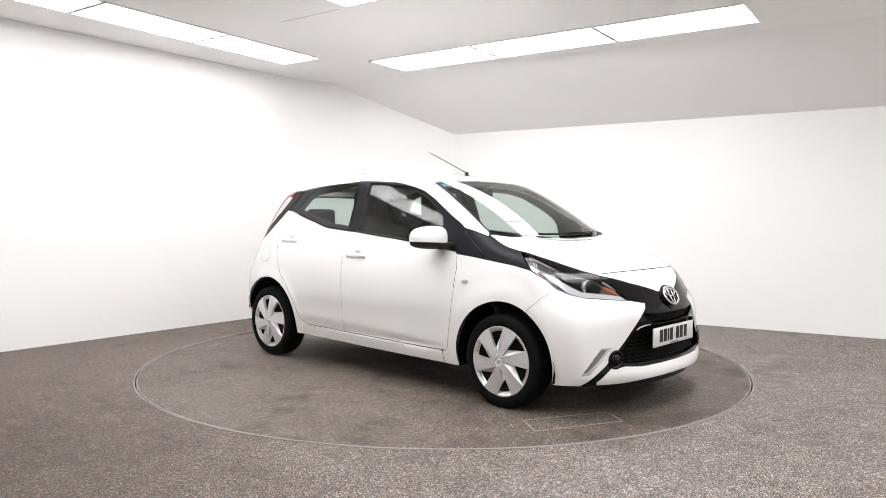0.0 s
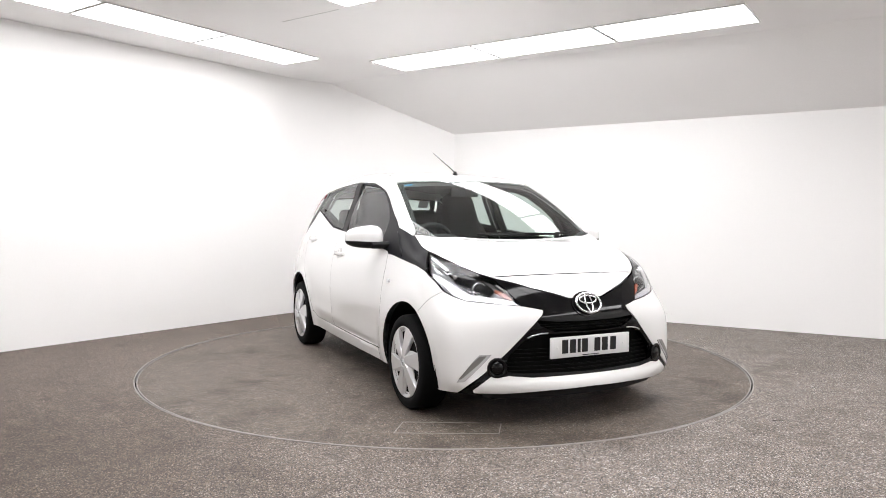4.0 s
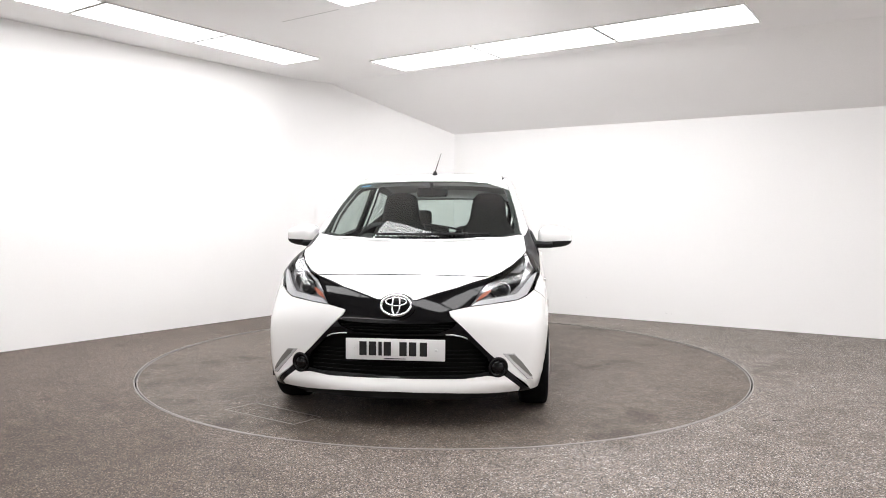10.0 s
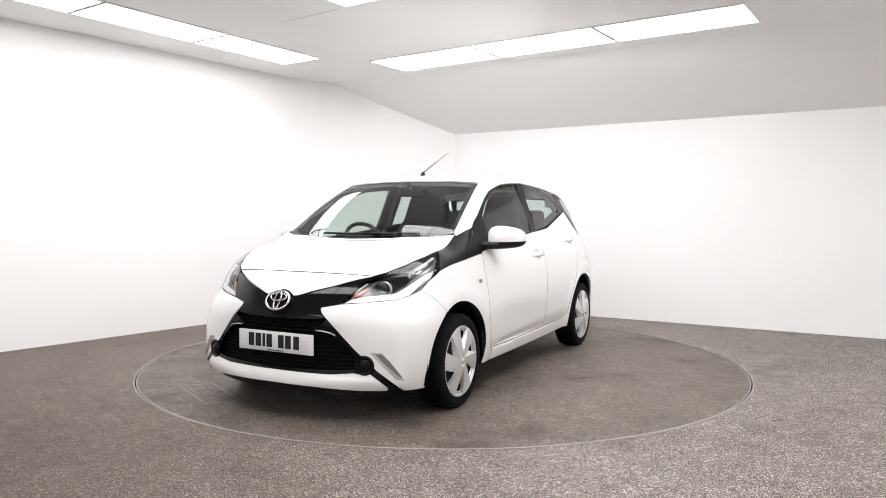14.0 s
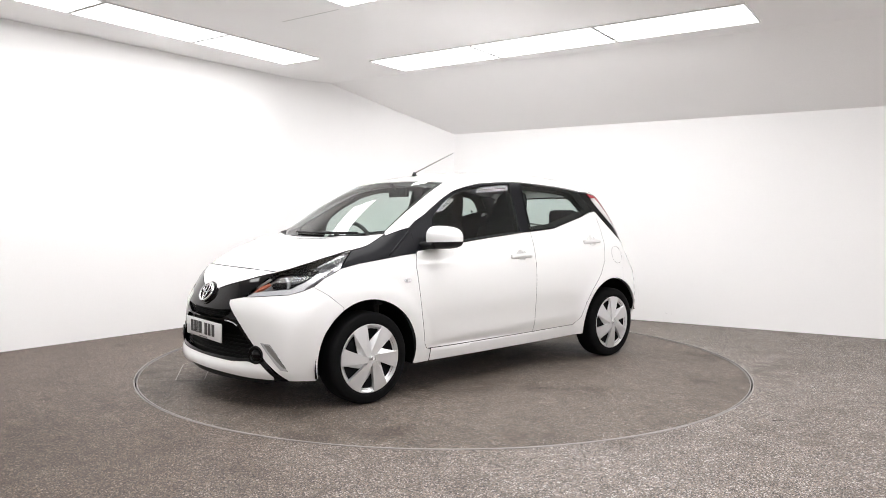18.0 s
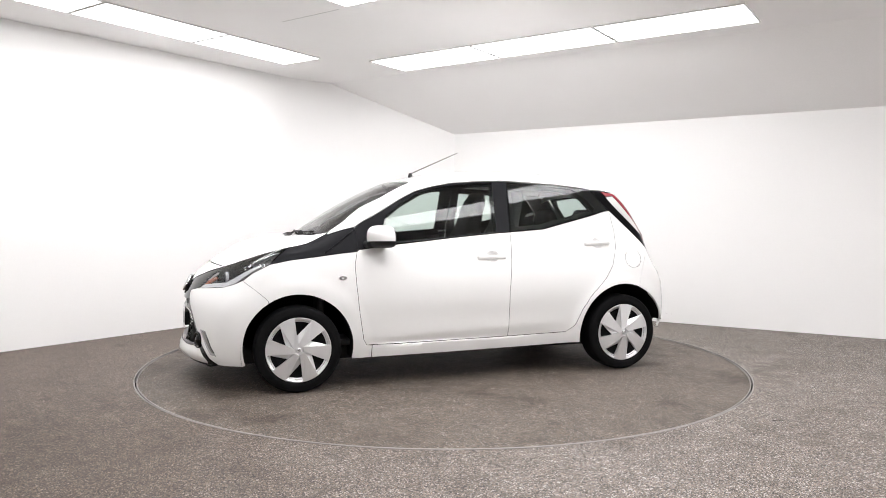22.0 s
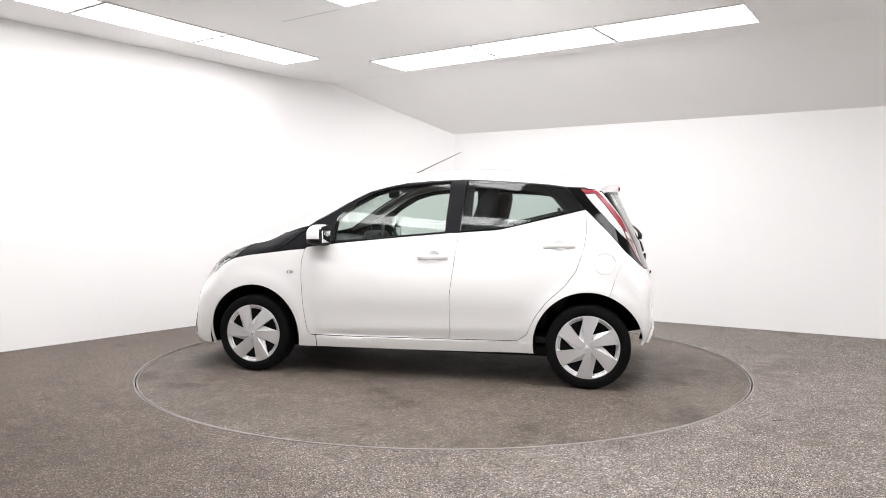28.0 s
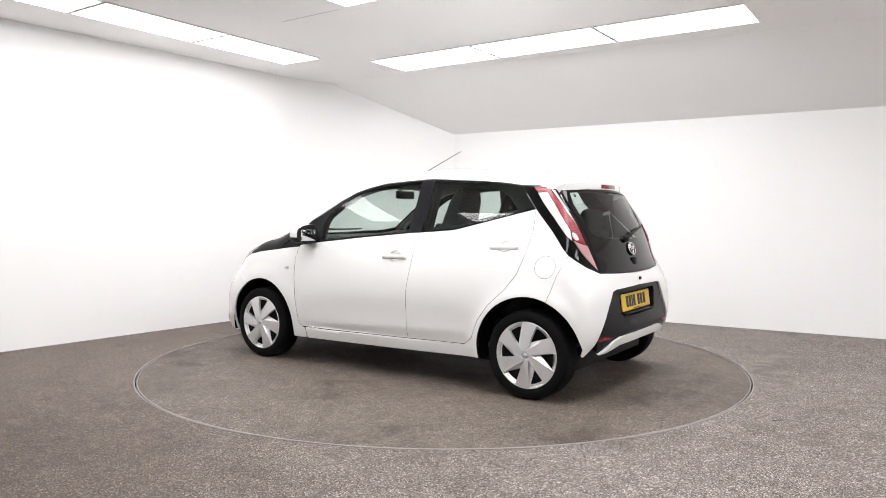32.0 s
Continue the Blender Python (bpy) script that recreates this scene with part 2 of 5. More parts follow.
def bend_wall(a, c, b, thick=0.12, n=14):
    """A wall that turns from a to b in an even curve round the corner c."""
    pts = [a * (1 - t) ** 2 + c * 2 * t * (1 - t) + b * t * t for t in [i / n for i in range(n + 1)]]
    out = Vector((-(b - a).y, (b - a).x, 0)).normalized() * thick
    v = pts + [p + Vector((0, 0, WALL_H)) for p in pts] + [p + out for p in pts] + [p + out + Vector((0, 0, WALL_H)) for p in pts]
    m = n + 1
    f = [(i, i + 1, m + i + 1, m + i) for i in range(n)] + [(3 * m + i, 3 * m + i + 1, 2 * m + i + 1, 2 * m + i) for i in range(n)]
    return tagged(mesh_object("wall_bend", v, f, WALL), "softly rounded corner of the white studio wall", "wall", kind="structure")


bend_wall(BEND_A, P_LEFT, BEND_B)
wall("wall_west", P_L0, BEND_A, WALL_H, WALL_H, "long plain white painted studio wall")
wall("wall_corner", BEND_B, P_CORNER, WALL_H, WALL_H, "short white wall slanting across the corner")
wall("wall_north", P_CORNER, P_R0, WALL_H, WALL_H, "low plain white painted wall under the sloping ceiling")
# unseen walls; how near they stand is chosen for bounce light
wall("wall_east", P_R0, P_BACK, WALL_H, WALL_H, "plain white painted wall on the open side of the turntable, unseen, bounces light")
wall("wall_south", P_BACK, P_L0, WALL_H, WALL_H, "plain white painted wall behind the camera, unseen, bounces light")

bm = bmesh.new()
bmesh.ops.create_circle(bm, cap_ends=False, segments=128, radius=2.223)
ring = list(bm.verts)
outer = [bm.verts.new(p) for p in (P_L0, P_LEFT, P_CORNER, P_R0, P_BACK)]
bmesh.ops.scale(bm, vec=(1.02, 1.02, 1), verts=outer)
edges = bm.edges[:] + [bm.edges.new((outer[i], outer[(i + 1) % 5])) for i in range(5)]
bmesh.ops.triangle_fill(bm, use_beauty=True, edges=edges)
for f in bm.faces:
    if f.normal.z < 0:
        f.normal_flip()
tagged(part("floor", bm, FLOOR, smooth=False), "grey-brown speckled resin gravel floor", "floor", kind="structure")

# flat ceiling, and the part that slopes down to the low wall
CREASE = Vector((-0.36, 2.30, 0))
NORMAL_R = Vector((0.5214, 0.8533, 0))
crease_a, crease_b = CREASE - RIGHT_DIR * 2.6, CREASE + RIGHT_DIR * 8.6
low_a, low_b = P_CORNER - RIGHT_DIR * 2.6, P_CORNER + RIGHT_DIR * 8.0


def ceiling(name, pts, label):
    top = [p + Vector((0, 0, 0.1)) for p in pts]
    n = len(pts)
    f = [tuple(range(n))[::-1], tuple(range(n, 2 * n))] + [(i, (i + 1) % n, n + (i + 1) % n, n + i) for i in range(n)]
    return tagged(mesh_object(name, list(pts) + top, f, CEILING, smooth=False), label, "ceiling", kind="structure")


def at_height(p, z):
    return Vector((p.x, p.y, z))


ceiling("ceiling", [at_height(p, WALL_H) for p in (crease_a, crease_b, P_BACK + RIGHT_DIR * 0.6 - LEFT_DIR * 0.3, P_L0 - RIGHT_DIR * 0.3 - LEFT_DIR * 0.3)],
        "flat off-white painted ceiling with long light panels")
ceiling("ceiling_slope", [at_height(crease_a, WALL_H), at_height(low_a, LOW_H), at_height(low_b, LOW_H), at_height(crease_b, WALL_H)],
        "sloping off-white ceiling going down to the low wall")


def ceiling_light(centre, along, length, width):
    """A flush panel: a lipped frame and a bright diffuser."""
    side = Vector((-along.y, along.x, 0))
    m = Matrix(((along.x, side.x, 0, centre.x), (along.y, side.y, 0, centre.y), (0, 0, 1, WALL_H), (0, 0, 0, 1)))
    bm = bmesh.new()
    for sx, sy, lx, ly in ((0, 1, length, 0.012), (0, -1, length, 0.012), (1, 0, 0.012, width), (-1, 0, 0.012, width)):
        b2 = box_bm(sx * (length / 2 - 0.006), sy * (width / 2 - 0.006), -0.004, lx, ly, 0.016)
        tmp = bpy.data.meshes.new("t")
        b2.to_mesh(tmp)
        b2.free()
        bm.from_mesh(tmp)
        bpy.data.meshes.remove(tmp)
    frame_ob = part("ceiling_light", bm, LAMP_FRAME, smooth=False)
    frame_ob.matrix_world = m
    part("diffuser", box_bm(0, 0, -0.003, length - 0.022, width - 0.022, 0.01), LAMP, frame_ob, "glowing white diffuser", smooth=False)
    return tagged(frame_ob, "flush white ceiling light panel, switched on; outermost rows are added fill", "ceiling light", "ceiling light panels")


ALONG_L = Vector((0.562, 0.827, 0)).normalized()
ALONG_R = Vector((0.829, -0.559, 0)).normalized()
start_l = Vector((-1.425, 1.71, 0))           # end of the row beside the long wall
for i in range(3):
    ceiling_light(start_l - ALONG_L * (0.555 + 1.115 * i), ALONG_L, 1.10, 0.50)
start_r = Vector((-0.595, 1.925, 0))          # row before the sloping ceiling
for i in range(3):
    ceiling_light(start_r + ALONG_R * (0.59 + 1.178 * i), ALONG_R, 1.165, 0.58)
start_m = Vector((-0.735, -0.175, 0))         # block over the plate
for j in range(3):
    ceiling_light(start_m + ALONG_R * (0.265 + 0.535 * j) - ALONG_L * 0.475, ALONG_L, 0.95, 0.525)
start_f = Vector((-2.50, -1.76, 0))           # row before the camera
for i in range(3):
    ceiling_light(start_f + ALONG_R * (0.59 + 1.178 * i), ALONG_R, 1.165, 0.50)
start_o = Vector((0.45, -3.42, 0))            # row on the open side
for i in range(3):
    ceiling_light(start_o + ALONG_L * (0.56 + 1.115 * i), ALONG_L, 1.10, 0.50)

fill_back = Vector((-4.55, -4.90, 0))           # added unseen fill row, behind the camera
for i in range(3):
    ceiling_light(fill_back + ALONG_R * (0.59 + 1.178 * i), ALONG_R, 1.165, 0.50)
fill_side = Vector((2.70, -4.95, 0))            # added unseen fill row, beyond the open side
for i in range(4):
    ceiling_light(fill_side + ALONG_L * (0.56 + 1.115 * i), ALONG_L, 1.10, 0.50)

# hairline crack in the ceiling paint
ceiling_crack = part("ceiling_crack", tube_bm([(-1.301, 0.268, WALL_H), (-1.05, 0.092, WALL_H - 0.001), (-0.797, -0.084, WALL_H)], 0.002, 5), SCUFF)
tagged(ceiling_crack, "thin grey crack line in the ceiling paint", "crack", kind="structure")


# dark joint along the foot of the walls
for pa, pb in ((P_L0, BEND_A), (BEND_A, P_LEFT * 0.5 + (BEND_A + BEND_B) * 0.25), (P_LEFT * 0.5 + (BEND_A + BEND_B) * 0.25, BEND_B), (BEND_B, P_CORNER), (P_CORNER, P_R0)):
    dd = (pb - pa).normalized()
    nn = Vector((dd.y, -dd.x, 0))
    bm = box_bm(0, 0, 0.003, (pb - pa).length, 0.005, 0.006)
    joint = part("baseboard", bm, STEEL, smooth=False)
    joint.matrix_world = Matrix.Translation((pa + pb) / 2 + nn * 0.003) @ Matrix.Rotation(math.atan2(dd.y, dd.x), 4, "Z")
    tagged(joint, "thin joint at the foot of the wall", "baseboard", kind="structure")

# scuffs low on the wall, and a little litter on the floor
for along_wall, high, size in ((2.595, 0.100, 0.020), (2.650, 0.094, 0.010), (1.72, 0.21, 0.007)):
    scuff = part("scuff_mark", box_bm(0, 0, 0, size, 0.002, 0.003, 0.0006), SCUFF)
    scuff.matrix_world = Matrix.Translation(P_CORNER + RIGHT_DIR * along_wall - Vector((0.5214, 0.8533, 0)) * 0.001 + Vector((0, 0, high))) @ Matrix.Rotation(math.atan2(RIGHT_DIR.y, RIGHT_DIR.x), 4, "Z") @ Matrix.Rotation(0.12, 4, "Y")
    tagged(scuff, "small grey scuff low on the white wall", "scuff mark", "wall scuffs")
twig = part("twig", tube_bm([(1.775, -1.722, 0.004), (1.805, -1.714, 0.006), (1.842, -1.708, 0.004)], 0.0018, 6, 0.5), GAP)
tagged(twig, "dark twig lying on the gravel floor", "twig")
for px_, py_, mat_, r_ in ((1.086, -2.400, "pale", 0.005), (-1.90, -2.05, "dark", 0.0035), (2.55, -0.75, "dark", 0.004), (3.02, 0.05, "dark", 0.004)):
    bm = bmesh.new()
    bmesh.ops.create_icosphere(bm, subdivisions=1, radius=r_)
    bmesh.ops.scale(bm, vec=(1.3, 1, 0.6), verts=bm.verts)
    bmesh.ops.translate(bm, vec=(px_, py_, r_ * 0.6), verts=bm.verts)
    tagged(part("pebble", bm, CHALK if mat_ == "pale" else GAP, smooth=False), f"small {mat_} pebble lying loose on the floor", "pebble", "loose pebbles")

# ---- the turntable ----
PLATE_Z = -0.006
turntable = tagged(part("turntable", lathe_bm([(0.02, PLATE_Z), (2.198, PLATE_Z), (2.198, -0.05), (0.02, -0.05)], 128, "z"), PLATE, smooth=False),
                   "round turntable plate flush with the gravel floor", "turntable")
tagged(part("turntable_pit", lathe_bm([(0.05, -0.06), (2.3, -0.06), (2.3, -0.08), (0.05, -0.08)], 64, "z"), GAP), "dark gap round the turntable", "floor gap", kind="structure")


def ring_bm(r0, r1, z0, z1, n=128):
    bm = bmesh.new()
    rows = [[bm.verts.new((r * math.cos(2 * math.pi * i / n), r * math.sin(2 * math.pi * i / n), z)) for i in range(n)] for r, z in ((r0, z0), (r0, z1), (r1, z1), (r1, z0))]
    for a, b in zip(rows, rows[1:] + rows[:1]):
        for i in range(n):
            bm.faces.new((a[i], a[(i + 1) % n], b[(i + 1) % n], b[i]))
    bmesh.ops.recalc_face_normals(bm, faces=bm.faces)
    return bm


part("rim_edge", ring_bm(2.198, 2.205, -0.03, 0.0), STEEL, turntable, "thin worn steel edging", smooth=False)
tagged(part("floor_edging", ring_bm(2.215, 2.223, -0.03, 0.003), STEEL, smooth=False), "thin worn steel ring in the floor", "edging", kind="structure")

HATCH_MARK = [(1.635, -1.07), (1.472, -0.952), (1.715, -0.485), (1.872, -0.588)]
for pa, pb in zip(HATCH_MARK, HATCH_MARK[1:] + HATCH_MARK[:1]):
    length = math.dist(pa, pb)
    bm = box_bm(0, 0, PLATE_Z + 0.001, length, 0.006, 0.0025)
    line = part("hatch_line", bm, CHALK, turntable, "pale line of a hatch in the plate", smooth=False)
    line.matrix_basis = Matrix.Translation(((pa[0] + pb[0]) / 2, (pa[1] + pb[1]) / 2, 0)) @ Matrix.Rotation(math.atan2(pb[1] - pa[1], pb[0] - pa[0]), 4, "Z")
# ---- the car's outer surface: four smooth sheets, rounded where they meet ----
def curve(points):
    """A smooth curve through (position, value) pairs; returns a function on arrays."""
    px, pv = np.array(sorted(points), float).T
    d = np.diff(pv) / np.diff(px)
    m = np.concatenate([[d[0]], (d[:-1] * np.diff(px)[1:] + d[1:] * np.diff(px)[:-1]) / (px[2:] - px[:-2]), [d[-1]]])

    def value(q):
        q = np.asarray(q, float)
        qc = np.clip(q, px[0], px[-1])
        i = np.clip(np.searchsorted(px, qc) - 1, 0, len(px) - 2)
        h = px[i + 1] - px[i]
        s = (qc - px[i]) / h
        out = ((1 + 2 * s) * (1 - s) ** 2 * pv[i] + s * (1 - s) ** 2 * h * m[i]
               + s * s * (3 - 2 * s) * pv[i + 1] + s * s * (s - 1) * h * m[i + 1])
        return out + np.where(q < px[0], (q - px[0]) * m[0], 0) + np.where(q > px[-1], (q - px[-1]) * m[-1], 0)
    return value


AXLE = 1.17
ARCH = 0.345
HUB_Z = 0.268
plan_half = curve([(-1.75, 0.706), (-1.5, 0.773), (-1.17, 0.797), (-0.6, 0.804), (0, 0.812), (0.7, 0.809), (1.17, 0.790), (1.45, 0.781), (1.75, 0.758)])
side_tuck = curve([(0.12, 0.070), (0.20, 0.042), (0.30, 0.019), (0.42, 0.006), (0.56, 0.000), (0.70, 0.012), (0.82, 0.038), (0.90, 0.064), (0.96, 0.092), (1.05, 0.131), (1.15, 0.169), (1.25, 0.207), (1.33, 0.232), (1.40, 0.269)])
top_line = curve([(-1.6, 1.273), (-1.34, 1.323), (-1.1, 1.401), (-0.75, 1.442), (-0.4, 1.457), (-0.05, 1.438), (0.2, 1.408), (0.4, 1.355), (0.72, 1.208), (0.98, 1.050), (1.1, 0.998), (1.25, 0.982), (1.45, 0.923), (1.6, 0.841), (1.72, 0.754), (1.82, 0.656), (1.9, 0.519)])
top_crown = curve([(-1.5, 0.214), (-0.4, 0.144), (0.25, 0.074), (0.7, 0.134), (1.1, 0.160), (1.6, 0.278), (1.85, 0.234)])
hood_flat = curve([(0.0, -0.034), (0.12, -0.031), (0.28, -0.015), (0.45, 0.010), (0.56, 0.006), (0.66, 0.0), (0.80, 0.0)])
front_line = curve([(0.1, 1.84), (0.17, 1.876), (0.215, 1.886), (0.27, 1.862), (0.33, 1.846), (0.45, 1.844), (0.56, 1.849), (0.66, 1.816), (0.78, 1.776), (1, 1.651)])
front_bow = curve([(0.15, 0.433), (0.3, 0.299), (0.45, 0.307), (0.7, 0.524), (1, 0.605)])
rear_line = curve([(0.1, -1.513), (0.22, -1.576), (0.35, -1.609), (0.55, -1.592), (0.68, -1.587), (0.76, -1.566), (0.84, -1.538), (0.9, -1.521), (1.1, -1.435), (1.25, -1.364), (1.34, -1.347), (1.5, -1.285)])
rear_bow = curve([(0.2, 0.143), (0.6, 0.059), (0.8, 0.163), (1.1, 0.195), (1.4, 0.313)])


def soft_max(a, b, k):
    h = np.clip(0.5 + 0.5 * (a - b) / k, 0, 1)
    return b + (a - b) * h + k * h * (1 - h)


def eased(t):
    t = np.clip(t, 0, 1)
    return t * t * (3 - 2 * t)


def body(p):
    """Signed distance, roughly, from the car's skin; p is an array of points in the car's space."""
    x, y, z = p[..., 0], np.abs(p[..., 1]), p[..., 2]
    r = np.hypot(x + AXLE, z - HUB_Z)
    flare = 0.016 * np.exp(-((r - ARCH - 0.01) / 0.055) ** 2)
    r = np.hypot(x - AXLE, z - HUB_Z)
    flare = flare + 0.011 * eased((ARCH + 0.14 - r) / 0.10) * eased((AXLE + 0.30 - x) / 0.22) + 0.014 * np.exp(-((r - ARCH - 0.01) / 0.055) ** 2) * eased((x - AXLE - 0.08) / 0.22)
    crease = np.clip(0.338 - 0.045 * x, 0.30, 0.40)      # the doors fold inwards below a crease; the sill stands proud again
    dish = (0.012 * eased((crease + 0.012 - z) / (crease - 0.270)) * eased((z - 0.262) / 0.020) + 0.005 * np.exp(-((z - 0.43) / 0.09) ** 2)) * eased((0.80 - x) / 0.35) * eased((x + 0.86) / 0.22)
    side = y - (plan_half(x) - side_tuck(z) + flare - dish)
    top = (z - (top_line(x) - top_crown(x) * y * y + np.exp(-((x - 1.2) / 0.11) ** 2) * hood_flat(y))) * 0.85
    front = x - (front_line(z) - front_bow(z) * y * y - 0.25 * y ** 6)
    back = (rear_line(z) + rear_bow(z) * y * y + 0.10 * y ** 6) - x
    return soft_max(soft_max(soft_max(side, top, 0.07), front, 0.07), back, 0.06)


def skin(start, way, far=3.0):
    """Where rays from outside first meet the skin."""
    start, way = np.asarray(start, float), np.asarray(way, float)
    at = np.zeros(start.shape[:-1])
    lo, hi = at.copy(), np.full_like(at, far)
    found = np.zeros(at.shape, bool)
    for _ in range(90):
        d = body(start + way * at[..., None])
        inside = (d < 0) & ~found
        hi = np.where(inside, at, hi)
        found |= inside
        if found.all():
            break
        lo = np.where(found, lo, at)
        at = np.where(found, at, np.minimum(at + np.clip(d * 0.62, 0.004, 0.5), far))
    for _ in range(16):
        mid = (lo + hi) / 2
        inside = body(start + way * mid[..., None]) < 0
        lo, hi = np.where(inside, lo, mid), np.where(inside, mid, hi)
    return start + way * hi[..., None], found


def skin_normal(p):
    e = 1e-3
    g = np.stack([body(p + np.array(d) * e) - body(p - np.array(d) * e) for d in ((1, 0, 0), (0, 1, 0), (0, 0, 1))], -1)
    return g / np.maximum(1e-9, np.linalg.norm(g, axis=-1, keepdims=True))


class Flat:
    """A drawing plane: u along a, v along b, projected onto the skin along way."""

    def __init__(self, a, b, way):
        self.a, self.b, self.way = (np.array(Vector(v).normalized()) for v in (a, b, way))

    def rays(self, uv):
        return uv[:, :1] * self.a + uv[:, 1:] * self.b - self.way * 3, np.broadcast_to(self.way, (len(uv), 3))

    def flat(self, p):
        return (float(np.dot(p, self.a)), float(np.dot(p, self.b)))


class Wrap:
    """A drawing sheet bent round an upright axis at x = cx; u is the turn (times 0.75), v the height."""

    def __init__(self, cx):
        self.cx = cx

    def rays(self, uv):
        t = uv[:, 0] / 0.75
        d = np.stack([np.cos(t), np.sin(t), 0 * t], -1) if self.cx > 0 else np.stack([-np.cos(t), np.sin(t), 0 * t], -1)
        return np.array([self.cx, 0, 0]) + d * 2.5 + uv[:, 1:] * np.array([0, 0, 1.0]), -d

    def flat(self, p):
        return (0.75 * math.atan2(p[1], (p[0] - self.cx) * (1 if self.cx > 0 else -1)), p[2])


SIDE = Flat((1, 0, 0), (0, 0, 1), (0, -1, 0))
FRONT = Flat((0, 1, 0), (0, 0, 1), (-1, 0, 0))
REAR = Flat((0, 1, 0), (0, 0, 1), (1, 0, 0))
TOP = Flat((1, 0, 0), (0, 1, 0), (0, 0, -1))
SHOULDER = Flat((1, 0, 0), (0, -1, 1), (0, -1, -1))
NOSE = Flat((0, 1, 0), (-0.6, 0, 0.8), (-0.8, 0, -0.6))
TAIL = Flat((0, 1, 0), (0.8, 0, 0.6), (0.6, 0, -0.8))
LAMP_VIEW = Flat((-0.64, 0.77, 0), (-0.35, -0.29, 0.89), Vector((-0.64, 0.77, 0)).cross((-0.35, -0.29, 0.89)) * (-1))
BOW = Wrap(1.0)
STERN = Wrap(-0.85)


def onto(chart, uv, lift=0.0):
    start, way = chart.rays(np.asarray(uv, float))
    p, found = skin(start, way, 5.0)
    n = skin_normal(p)
    return p + n * lift, n


def drawn(chart, outline):
    """An outline as chart coordinates; points in space are laid flat first."""
    return [chart.flat(p) if len(p) == 3 else (float(p[0]), float(p[1])) for p in outline]


def lift_off(chart, outline):
    """Points of a chart as points in space on the skin."""
    return [tuple(p) for p in onto(chart, np.array(outline, float))[0]]


def rounded(uv, times):
    for _ in range(times):
        n = len(uv)
        uv = [q for i in range(n) for q in (tuple(0.75 * a + 0.25 * b for a, b in zip(uv[i], uv[(i + 1) % n])), tuple(0.25 * a + 0.75 * b for a, b in zip(uv[i], uv[(i + 1) % n])))]
    return uv


def spaced(uv, step):
    out = []
    for i, p in enumerate(uv):
        q = uv[(i + 1) % len(uv)]
        k = max(1, math.ceil(math.dist(p, q) / step))
        out += [(p[0] + (q[0] - p[0]) * j / k, p[1] + (q[1] - p[1]) * j / k) for j in range(k)]
    return out


def shrunk(uv, by):
    """The outline moved inwards by a small distance."""
    n = len(uv)
    area = sum(uv[i][0] * uv[(i + 1) % n][1] - uv[(i + 1) % n][0] * uv[i][1] for i in range(n))
    sign = 1 if area > 0 else -1
    out = []
    for i in range(n):
        p0, p1, p2 = (Vector(uv[(i + k - 1) % n]) for k in range(3))
        e1, e2 = (p1 - p0), (p2 - p1)
        if e1.length < 1e-7 or e2.length < 1e-7:
            out.append(tuple(p1))
            continue
        n1, n2 = (Vector((-e.y, e.x)).normalized() * sign for e in (e1, e2))
        m = n1 + n2
        m = n1 if m.length < 0.3 else m / max(0.35, m.dot(n1))
        out.append(tuple(p1 + m * by))
    return out


def in_outline(pts, poly):
    x, y = pts[:, 0], pts[:, 1]
    inside = np.zeros(len(pts), bool)
    for (x0, y0), (x1, y1) in zip(poly, poly[1:] + poly[:1]):
        cross = (y0 > y) != (y1 > y)
        if y0 != y1:
            inside ^= cross & (x < (x1 - x0) * (y - y0) / (y1 - y0) + x0)
    return inside


def edge_distance(pts, poly):
    best = np.full(len(pts), 9.0)
    for a, b in zip(poly, poly[1:] + poly[:1]):
        a, b = np.array(a), np.array(b)
        d = b - a
        k = np.clip(((pts - a) @ d) / max(1e-12, d @ d), 0, 1)
        best = np.minimum(best, np.linalg.norm(pts - a - k[:, None] * d, axis=1))
    return best


